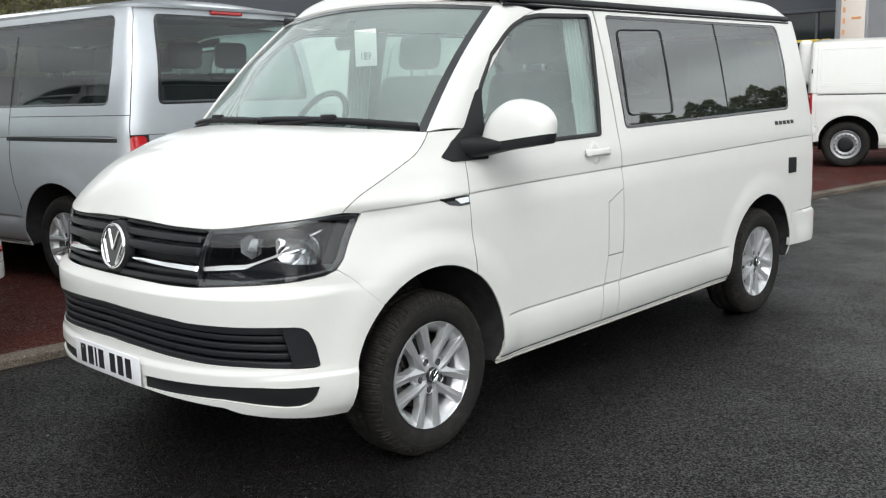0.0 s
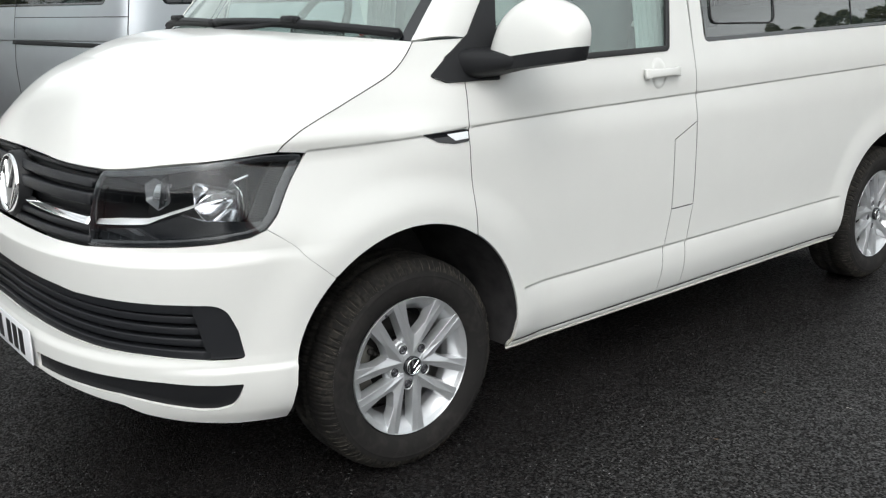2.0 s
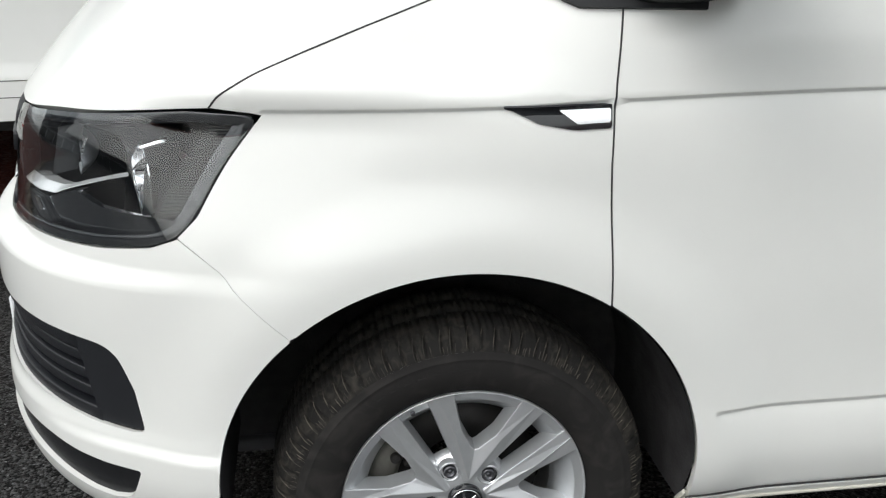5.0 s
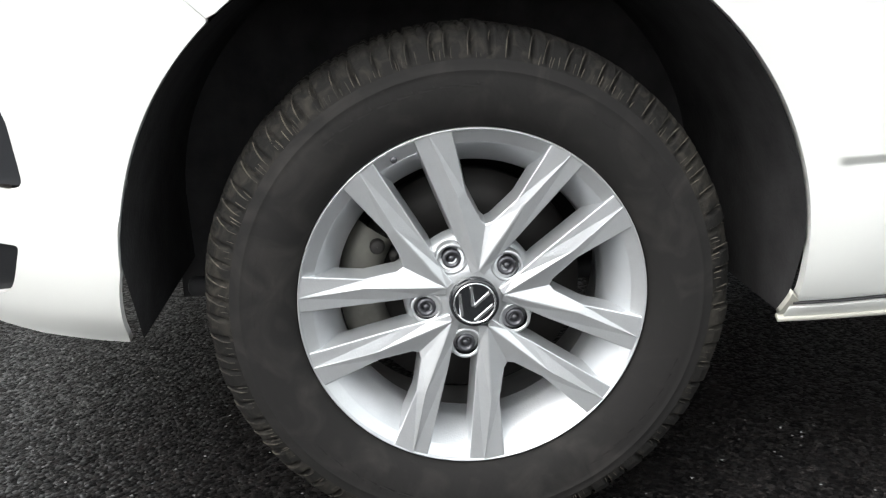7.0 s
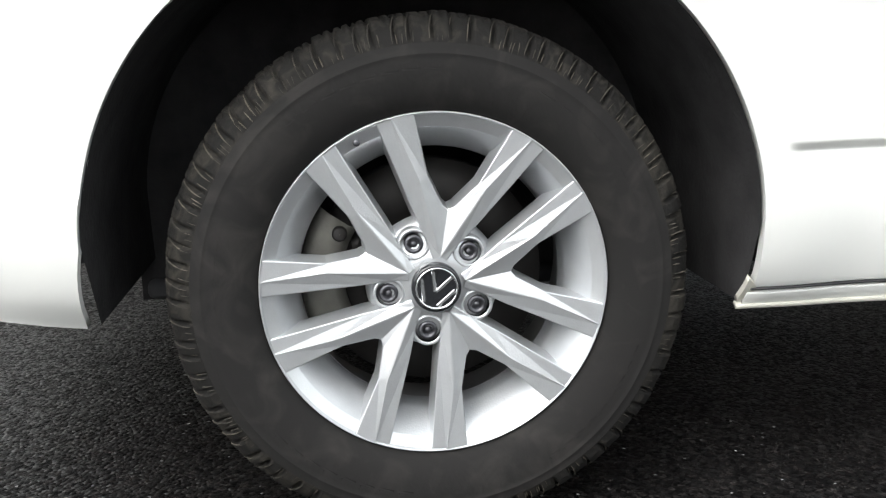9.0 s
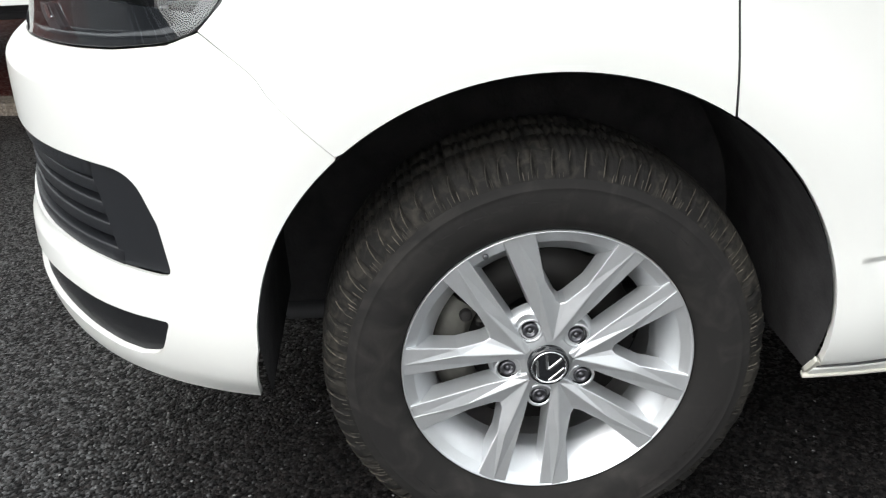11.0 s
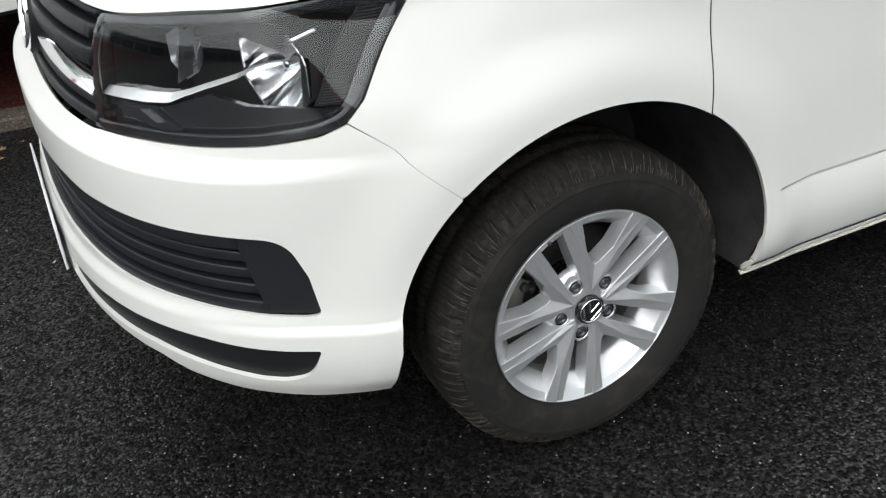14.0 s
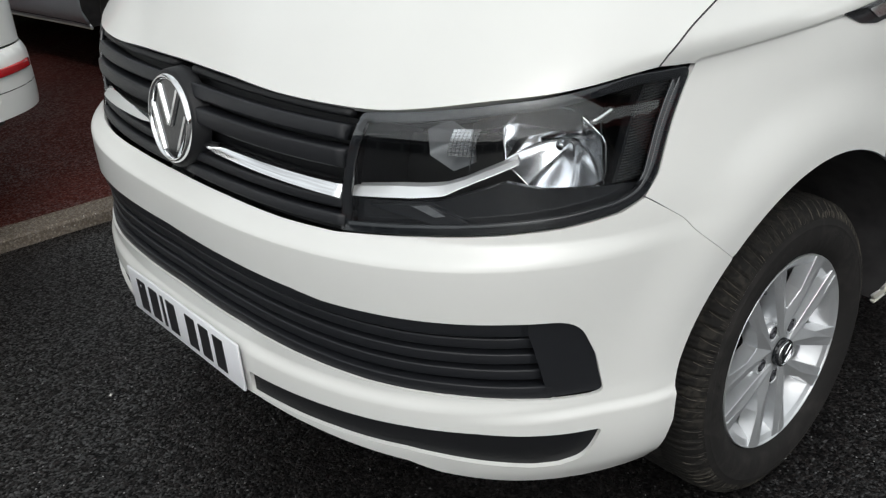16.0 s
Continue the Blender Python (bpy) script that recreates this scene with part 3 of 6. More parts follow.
def bonnet(s, t):
    """The bonnet's sheet: s across, t from its front edge to the screen."""
    s = 2 * np.asarray(s) - 1
    t = np.asarray(t, float)
    a = skin(s * 1.097, HOODLINE(np.abs(s) * 1.097))
    r = np.stack((0.843 * s, 0.990 - 0.205 * (1 - np.abs(s) ** 2.2), 1.303 + 0.034 * (1 - s * s)), -1)
    k = 1 - (1 - t) ** (2.3 - 1.0 * np.abs(s) ** 3)
    p = a + (r - a) * t[..., None]
    p[..., 2] = a[..., 2] + (r - a)[..., 2] * k + 0.020 * np.sin(np.pi * np.clip(t * 2.2, 0, 1)) * (1 - s * s)
    hy, hz = np.array(HOODSIDE).T
    e = (hy - hy[0]) / (hy[-1] - hy[0])
    y, z = np.interp(t, e, hy), np.interp(t, e, hz)
    edge = skin(uy(y, z), z)
    edge[..., 0] *= np.sign(s + 1e-9)
    one = np.ones_like(s)
    a1, r1 = skin(one * 1.097, HOODLINE(1.097 * one)), np.stack((0.843 * one, 0.990 * one, 1.303 * one), -1)
    p1 = a1 + (r1 - a1) * t[..., None]
    p1[..., 2] = a1[..., 2] + (r1 - a1)[..., 2] * (1 - (1 - t) ** 1.3)
    p1[..., 0] *= np.sign(s + 1e-9)
    return p + (edge - p1) * (np.abs(s) ** 5)[..., None]


def screen(s, t):
    """The windscreen: s across, t from its foot to the roof."""
    s = 2 * np.asarray(s) - 1
    t = np.asarray(t, float)
    a = np.stack((0.826 * s, 1.000 - 0.20 * (1 - np.abs(s) ** 2.2), 1.300 + 0.030 * (1 - s * s)), -1)
    b = np.stack((0.742 * s, 1.530 - 0.125 * (1 - s * s), 1.818 + 0.045 * (1 - s * s)), -1)
    p = a + (b - a) * t[..., None]
    k = np.sin(np.pi * t) * 0.022
    return p + np.stack((0 * s, -0.7 * k, 0.75 * k), -1)


def pillar(sg):
    """The screen pillar between the windscreen's edge and the door."""
    d = np.array(DOORTOP[:7])
    d = np.r_[[DOORLINE[-1]], d]
    e = np.r_[0, np.cumsum(np.hypot(*np.diff(d, axis=0).T))]
    e /= e[-1]

    def f(s, t):
        y, z = np.interp(t, e, d[:, 0]), np.interp(t, e, d[:, 1])
        b = skin(uy(y, z), z)
        a = screen(np.ones_like(t), t) + np.array((0.006, -0.004, 0.006))
        q = a + (b - a) * np.asarray(s)[..., None]
        k = np.sin(np.pi * s) * 0.018
        q = q + np.stack((0.72 * k, -0.45 * k, 0.5 * k), -1)
        q[..., 0] *= sg
        return q if sg > 0 else q
    return f if sg > 0 else (lambda s, t: f(1 - np.asarray(s), t))


def roof_shape(s, t, crown=0.0, lift=0.0):
    """The steel roof from the screen's top edge to the tail."""
    s = 2 * np.asarray(s) - 1
    t = np.asarray(t, float)
    y0 = 1.528 - 0.125 * (1 - s * s)
    y1 = 4.585 + 0.115 * (1 - np.abs(s) ** 4.6 * 0.999) ** (1 / 2.5)
    y = y0 + (y1 - y0) * t
    w = np.interp(y, (1.40, 1.53, 1.78, 4.5), (0.735, 0.748, 0.783, 0.779))
    rise = np.clip((1 - t) * 7.0, 0, 1)
    z = np.interp(y, (1.40, 1.53, 1.66, 1.80), (1.820, 1.822, 1.838, 1.845)) + lift * smooth(1.5, 2.2, y)
    z = z + (0.043 + (0.035 + crown) * np.clip(np.sin(np.pi * np.clip(t * 0.97 + 0.015, 0, 1)), 0, 1) ** 0.35) * (1 - np.abs(s) ** 2.6) * (1 - (1 - rise) ** 2)
    return np.stack((w * s, y, z), -1)


def pop_top(s, t):
    """The lifting roof's low shell."""
    s = 2 * np.asarray(s) - 1
    t = np.asarray(t, float)
    y0 = 1.60 - 0.14 * (1 - s * s)
    y = y0 + (4.52 - y0) * t
    end = np.clip(np.minimum(t * 9, (1 - t) * 16), 0, 1)
    z = 1.868 + 0.125 * ((1 - np.abs(s) ** 7) * (1 - (1 - end) ** 2)) ** 0.55
    return np.stack(((0.745 + 0.03 * np.clip(t * 6, 0, 1)) * s, y, z), -1)


# ---- wheels ----
def spoke(k, sg):
    """One spoke of the alloy: a flat outer blade in two steps, broken by a slant facet that falls to the fork at the hub, with side walls."""
    a = radians(44 + 72 * k)
    ca, sa = math.cos(a), math.sin(a)
    bm = bmesh.new()

    def at(p, q, x):
        return bm.verts.new((x, p * ca - sg * q * sa, p * sa + sg * q * ca))

    def polar(r, deg, shift=0.0):
        t = radians(deg)
        return r * math.cos(t) + shift * math.sin(t), r * math.sin(t) - shift * math.cos(t)
    near = [at(0.0334, 0.0130, -0.0120), at(0.0580, 0.0166, -0.0140), at(0.0922, 0.0179, -0.0118), at(0.2168, 0.0278, -0.0034)]
    hub, mid = at(*polar(0.038, 36), -0.0100), at(0.1268, 0.0432, -0.0052)
    rim, step = at(0.2136, 0.0462, -0.0026), at(0.2136, 0.0462, -0.0008)
    wide = [at(0.2056, 0.0736, -0.0026), at(0.1290, 0.0545, -0.0085), at(*polar(0.1030, 36, 0.0075), -0.0150), at(*polar(0.0985, 36, 0.0), -0.0168)]
    tops = [(near[2], near[3], rim, mid), (near[0], near[1], hub), (near[1], mid, hub), (near[1], near[2], mid), (step, wide[0], wide[1], mid),
            (mid, wide[1], wide[2]), (mid, wide[2], wide[3], hub), (rim, step, mid)]

    def low(v, q):
        return at(*q, v.co.x - 0.034 if v.co.x > -0.0145 else -0.048)
    foot_n = [low(v, q) for v, q in zip(near, ((0.0334, 0.0110), (0.0590, 0.0140), (0.0945, 0.0140), (0.2130, 0.0236)))]
    foot_w = [low(v, q) for v, q in zip(wide, ((0.2030, 0.0768), (0.1310, 0.0580), polar(0.1070, 36, 0.0065), polar(0.1025, 36)))]
    walls = [(p[i], p[i + 1], f[i + 1], f[i]) for p, f in ((near, foot_n), (wide, foot_w)) for i in range(3)]
    walls += [(near[3], rim, foot_n[3]), (rim, step, wide[0], foot_w[0], foot_n[3])]
    for vs in tops:
        f = bm.faces.new(vs)
        f.normal_update()
        if f.normal.x < 0:
            f.normal_flip()
    middle = Vector((0, 0.13 * math.cos(a + sg * radians(17)), 0.13 * math.sin(a + sg * radians(17))))
    for vs in walls:
        f = bm.faces.new(vs)
        f.normal_update()
        d = f.calc_center_median() - middle
        if f.normal.y * d.y + f.normal.z * d.z < 0:
            f.normal_flip()
    pairs = list(zip(near, near[1:])) + list(zip(wide, wide[1:])) + [(hub, mid), (mid, wide[1]), (step, mid)]
    edges = [e for e in (bm.edges.get(p) for p in pairs) if e]
    bmesh.ops.bevel(bm, geom=edges, offset=0.0013, segments=2, profile=0.5, affect="EDGES")
    for f in bm.faces:
        f.smooth = False
    me = bpy.data.meshes.new("spoke")
    bm.to_mesh(me)
    bm.free()
    return me


def boss(k):
    """The raised seat round a wheel bolt."""
    a = radians(44 + 72 * k)
    me = lathe([(-0.034, 0.0215), (-0.0165, 0.0205), (-0.0150, 0.0190), (-0.0155, 0.0165), (-0.028, 0.0150), (-0.029, 0.0005)], 24)
    me.transform(pose(0, 0.060 * math.cos(a), 0.060 * math.sin(a)))
    return me


SIDE = [(-0.030, 0.206), (-0.012, 0.2165), (-0.006, 0.2215), (0.002, 0.229), (0.009, 0.245), (0.0120, 0.260), (0.0128, 0.270), (0.0124, 0.280), (0.0117, 0.2865), (0.0122, 0.2875), (0.0120, 0.2885), (0.0108, 0.2900),
        (0.0094, 0.296), (0.0082, 0.3005)]
TOP = [(0.0082, 0.3005), (0.0066, 0.3040), (0.0050, 0.3075), (0.0034, 0.3108), (0.0020, 0.3135), (-0.001, 0.3165), (-0.0060, 0.3215), (-0.0125, 0.3275), (-0.021, 0.3325), (-0.034, 0.3360), (-0.050, 0.338), (-0.075, 0.339), (-0.080, 0.333),
       (-0.088, 0.333), (-0.093, 0.339), (-0.125, 0.339), (-0.130, 0.333), (-0.138, 0.333), (-0.143, 0.339), (-0.17, 0.338), (-0.195, 0.332), (-0.212, 0.305), (-0.215, 0.26), (-0.20, 0.21)]
SEGS = 780
PITCH = np.random.RandomState(5).choice([7, 9, 10, 11], 110)
PITCH = PITCH[np.cumsum(PITCH) <= SEGS]


def tyre_mesh(hub, tread):
    rnd = np.random.RandomState(6)

    def shape(v, a, p):
        r = p[:, 1]
        cut, fine, wob, k = np.zeros(len(a)), np.zeros(len(a)), np.zeros(len(a)), 0
        for w in PITCH:
            cut[k:k + 2] = 1
            fine[k + 5] = 1
            wob[k:k + w] = rnd.uniform(-1, 1)
            k += w
        lug = smooth(0.3010, 0.3150, r) * (p[:, 0] > -0.20)
        crown = smooth(0.3290, 0.3350, r) * (p[:, 0] > -0.20)
        drop = lug * (0.0046 * cut[:, None] + 0.0012 * wob[:, None]) + crown * 0.0035 * fine[:, None]
        q = v * np.array((1, 0, 0)) + v * np.array((0, 1, 1)) * (1 - drop / r)[..., None]
        q[..., 0] -= lug * (p[:, 0] > -0.03) * (0.0052 * cut[:, None] + 0.0012 * wob[:, None])
        q[..., 2] = np.maximum(q[..., 2], -hub)
        return q
    return lathe(TOP, SEGS, shape=shape) if tread else lathe(SIDE, 120, shape=lambda v, a, p: np.stack((v[..., 0], v[..., 1], np.maximum(v[..., 2], -hub)), -1))


def lug_edges(hub):
    """Thin dusty ridges along the shoulder lugs: one hooked ridge and a few short bars for each lug."""
    px, pr = np.array(TOP[:10]).T
    e = np.r_[0, np.cumsum(np.hypot(np.diff(px), np.diff(pr)))]
    rnd = np.random.RandomState(8)
    v, fs, k = [], [], 0

    def ridge(a0, e0, e1, slant, w, h, n):
        b = len(v)
        for t in np.linspace(0, 1, n):
            d = e0 + (e1 - e0) * t
            x, r = float(np.interp(d, e, px)), float(np.interp(d, e, pr))
            taper = 0.35 + 0.65 * math.sin(math.pi * min(max(t, 0.06), 0.94))
            for off, up in ((-w, -0.0006), (0.0, h), (w, -0.0006)):
                a = a0 + slant * t * t + off * taper / r
                v.append((x + up * 0.8, (r + up * 0.6) * math.cos(a), max((r + up * 0.6) * math.sin(a), -hub)))
        for t in range(n - 1):
            for c in (0, 1):
                q = b + 3 * t + c
                fs.append((q, q + 1, q + 4, q + 3))
    for w in PITCH:
        a = 2 * math.pi * (k + 2.6) / SEGS
        step = 2 * math.pi * w / SEGS
        ridge(a, 0.004 + rnd.uniform(-0.002, 0.002), e[-1] * rnd.uniform(0.72, 0.95), -0.020 + rnd.uniform(-0.006, 0.004), 0.0010, 0.0011, 8)
        for f in (0.30, 0.52, 0.74):
            if rnd.uniform() < 0.5:
                ridge(a + step * (f + rnd.uniform(-0.06, 0.06)), rnd.uniform(0.000, 0.003), rnd.uniform(0.011, 0.019), rnd.uniform(-0.006, 0.002), 0.0008, 0.0008, 4)
        k += w
    return mesh("lug_edges", v, fs)


def ring_bars(r, x, groups, h, t=0.0012):
    """Raised plain bars on a tyre's wall: (angle, count, step) in degrees, h tall."""
    v, fs = [], []
    for a0, n, st in groups:
        for k in range(n):
            a = radians(a0 + st * k)
            for w0, w1, r0, r1 in ((-0.42, 0.42, 0.0, 0.14), (-0.42, -0.26, 0.14, 0.86), (-0.42, 0.42, 0.86, 1.0)):
                b = len(v)
                for s, q, up in ((w0, r0, 0.15), (w1, r0, 1.0), (w1, r1, 0.6), (w0, r1, 1.0)):
                    g, rr = a - radians(st) * s, r + h * q
                    v.append((x(rr) + t * up, rr * math.cos(g), rr * math.sin(g)))
                fs.append((b, b + 1, b + 2, b + 3))
    return mesh("bars", v, fs, flat_from=0)


HUB = 0.332
SPOKES = [spoke(k, s) for k in range(5) for s in (1, -1)]
BOSSES = [boss(k) for k in range(5)]
WHEEL = lathe([(-0.075, 0.1720), (-0.050, 0.1735), (-0.044, 0.1760), (-0.0125, 0.1990), (-0.0100, 0.2010), (-0.0088, 0.2020), (-0.0052, 0.2155), (-0.0040, 0.2164), (-0.0010, 0.2178), (-0.0006, 0.2188), (-0.0014, 0.2196), (-0.008, 0.2200), (-0.018, 0.2150)], 120)
HUBDISC = lathe([(-0.050, 0.088), (-0.031, 0.082), (-0.022, 0.060), (-0.016, 0.040), (-0.014, 0.0305), (-0.014, 0.0005)], 60)
BARREL = lathe([(-0.074, 0.1715), (-0.09, 0.180), (-0.16, 0.188), (-0.175, 0.19), (-0.19, 0.205)], 96)
TYRE, CROWN, LUGS = tyre_mesh(HUB, False), tyre_mesh(HUB, True), lug_edges(HUB)
WALLMARK = ring_bars(0.270, lambda r: 0.0125 - 0.0035 * (r - 0.27) / 0.025, ((128, 8, -5.4), (60, 7, -6.0), (-20, 9, -4.6), (-100, 8, -5.4), (165, 5, 4.6)), 0.020, 0.0011)
CAP = lathe([(0.0005, 0.0272), (0.0024, 0.0268), (0.0026, 0.0255), (0.0016, 0.0245), (0.0008, 0.0242)], 40)
CAPFACE = lathe([(-0.012, 0.0315), (-0.001, 0.0312), (0.001, 0.0295), (0.0010, 0.0270), (0.0006, 0.024), (0.0010, 0.0005)], 40)
BOLTHEAD = lathe([(-0.030, 0.0125), (-0.018, 0.0125), (-0.015, 0.0115), (-0.015, 0.0075), (-0.021, 0.0072), (-0.021, 0.0045), (-0.017, 0.004), (-0.017, 0.0003)], 12)
STEELFACE = lathe([(-0.012, 0.2125), (-0.006, 0.208), (-0.012, 0.200), (-0.035, 0.190), (-0.028, 0.165), (-0.020, 0.150), (-0.025, 0.135), (-0.038, 0.115), (-0.030, 0.09), (-0.018, 0.085), (-0.012, 0.06), (-0.012, 0.0005)], 48)


def strokes(r, segs, width, x0, h=0.0012):
    """Raised strokes of an emblem inside a ring of radius r: from (a, b) to (c, d) in radii."""
    v, fs = [], []
    for ax, ay, bx, by in segs:
        d = np.array((bx - ax, by - ay)) * r
        n = np.array((-d[1], d[0])) / np.linalg.norm(d) * width / 2
        a, b = np.array((ax, ay)) * r, np.array((bx, by)) * r
        k = len(v)
        for q in (a - n, a + n, b + n, b - n):
            v.append((x0, q[0], q[1]))
        for q in (a - n * 0.6, a + n * 0.6, b + n * 0.6, b - n * 0.6):
            v.append((x0 + h, q[0], q[1]))
        fs += [(k + 4, k + 5, k + 6, k + 7)] + [(k + j, k + (j + 1) % 4, k + 4 + (j + 1) % 4, k + 4 + j) for j in range(4)]
    return mesh("strokes", v, fs, flat_from=0)


EMBLEM = ((-0.50, 0.76, -0.03, -0.16), (0.50, 0.76, 0.03, -0.16), (-0.90, 0.22, -0.36, -0.84), (0.90, 0.22, 0.36, -0.84))
CAPMARK = strokes(0.0250, EMBLEM, 0.0050, 0.0012)
POCKET = lathe([(-0.0152, 0.0168), (-0.0168, 0.0164), (-0.0275, 0.0146)], 24)
VALVE = lathe([(-0.014, 0.0045), (-0.004, 0.0042), (-0.003, 0.0035), (-0.003, 0.0003)], 12)


def add_wheel(van, x, y, kind, brake=True):
    left = x > 0
    m = pose(x, y, HUB) if left else pose(x, y, HUB, 0, 0, 180)
    if kind == "alloy":
        w = part("wheel", WHEEL, ALLOY, van, "silver ten-spoke alloy wheel")
        part("rim_barrel", BARREL, RIMIN, w)
        part("hub", HUBDISC, ALLOY, w)
        for me in SPOKES:
            part("spoke", me, ALLOY, w)
        for me in BOSSES:
            part("bolt_seat", me, ALLOY, w)
            me_ring = part("bolt_pocket", POCKET, GLOSSBLACK, w)
            me_ring.matrix_basis = pose(0, 0.060 * math.cos(radians(44 + 72 * BOSSES.index(me))), 0.060 * math.sin(radians(44 + 72 * BOSSES.index(me))))
        part("centre_cap", CAP, CHROME, w)
        part("cap_face", CAPFACE, GLOSSBLACK, w)
        part("cap_mark", CAPMARK, CHROME, w).matrix_basis = pose(0, 0, 0, -22, 0, 0)
        part("valve", VALVE, BOLT, w).matrix_basis = pose(0, 0.2060 * math.cos(radians(117)), 0.2060 * math.sin(radians(117)))
        for k in range(5):
            a = radians(44 + 72 * k)
            o = part("wheel_bolt", BOLTHEAD, BOLT, w)
            o.matrix_basis = pose(0, 0.060 * math.cos(a), 0.060 * math.sin(a))
    else:
        w = part("wheel", STEELFACE, STEEL, van, "grey steel wheel")
        part("rim_barrel", BARREL, RIMIN, w)
        part("hub_cap", lathe([(-0.034, 0.112), (-0.020, 0.108), (-0.010, 0.092), (-0.006, 0.06), (-0.006, 0.0005)], 36), BLACK, w, "black centre cap")
        for k in range(16):
            part("vent_hole", lathe([(-0.030, 0.0105), (-0.017, 0.010), (-0.016, 0.0004)], 10), DARK, w).matrix_basis = pose(0, 0.152 * math.cos(k * math.pi / 8), 0.152 * math.sin(k * math.pi / 8))
    w.matrix_basis = m
    ty = part("tyre", TYRE, WALL, w, "dusty black tyre wall")
    part("tyre_tread", CROWN, TREAD, w, "blocky tread with dried mud")
    tagged(part("tyre_lug_edges", LUGS, LUGDUST, w, "pale dusty lug edges"), kind="stuff")
    tagged(part("tyre_marking", WALLMARK, WALL, w), kind="stuff")
    if brake:
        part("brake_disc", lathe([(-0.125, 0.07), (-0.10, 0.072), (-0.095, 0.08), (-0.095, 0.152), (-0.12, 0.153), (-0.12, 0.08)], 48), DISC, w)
        c = part("brake_caliper", lathe([(-0.13, 0.112), (-0.075, 0.116), (-0.066, 0.128), (-0.066, 0.156), (-0.078, 0.170), (-0.13, 0.172)], 14, radians(146), radians(214)), CAST, w)
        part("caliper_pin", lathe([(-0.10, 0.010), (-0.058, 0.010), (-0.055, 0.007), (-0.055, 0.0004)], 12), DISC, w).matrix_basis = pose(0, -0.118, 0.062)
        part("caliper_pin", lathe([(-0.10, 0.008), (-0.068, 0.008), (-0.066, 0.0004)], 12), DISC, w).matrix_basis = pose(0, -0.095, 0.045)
    return w


# ---- seats ----
def add_seat(van, x, y, z, mat, name="front_seat", head=True):
    s = part(name, box(x, y - 0.02, z, 0.50, 0.52, 0.20, 0.06, seg=3), mat, van)
    part("backrest", box(0, 0, 0, 0.50, 0.15, 0.66, 0.065, pose(x, y + 0.29, z + 0.36, -12), 3), mat, s)
    if head:
        part("headrest", box(0, 0, 0, 0.29, 0.11, 0.20, 0.05, pose(x, y + 0.39, z + 0.82, -8), 3), mat, s)
        for dx in (-0.06, 0.06):
            part("headrest_post", box(x + dx, y + 0.375, z + 0.70, 0.014, 0.014, 0.12, 0.004), CHROME, s)
    return s


def inner(f, d):
    """The surface f moved in by d."""
    return lambda u, z: f(u, z) - d * normal_of(f, u, z)


def shorter(y):
    """Draws the overhang behind the rear wheel together."""
    return y if y < 4.28 else 4.28 + (y - 4.28) * 0.35


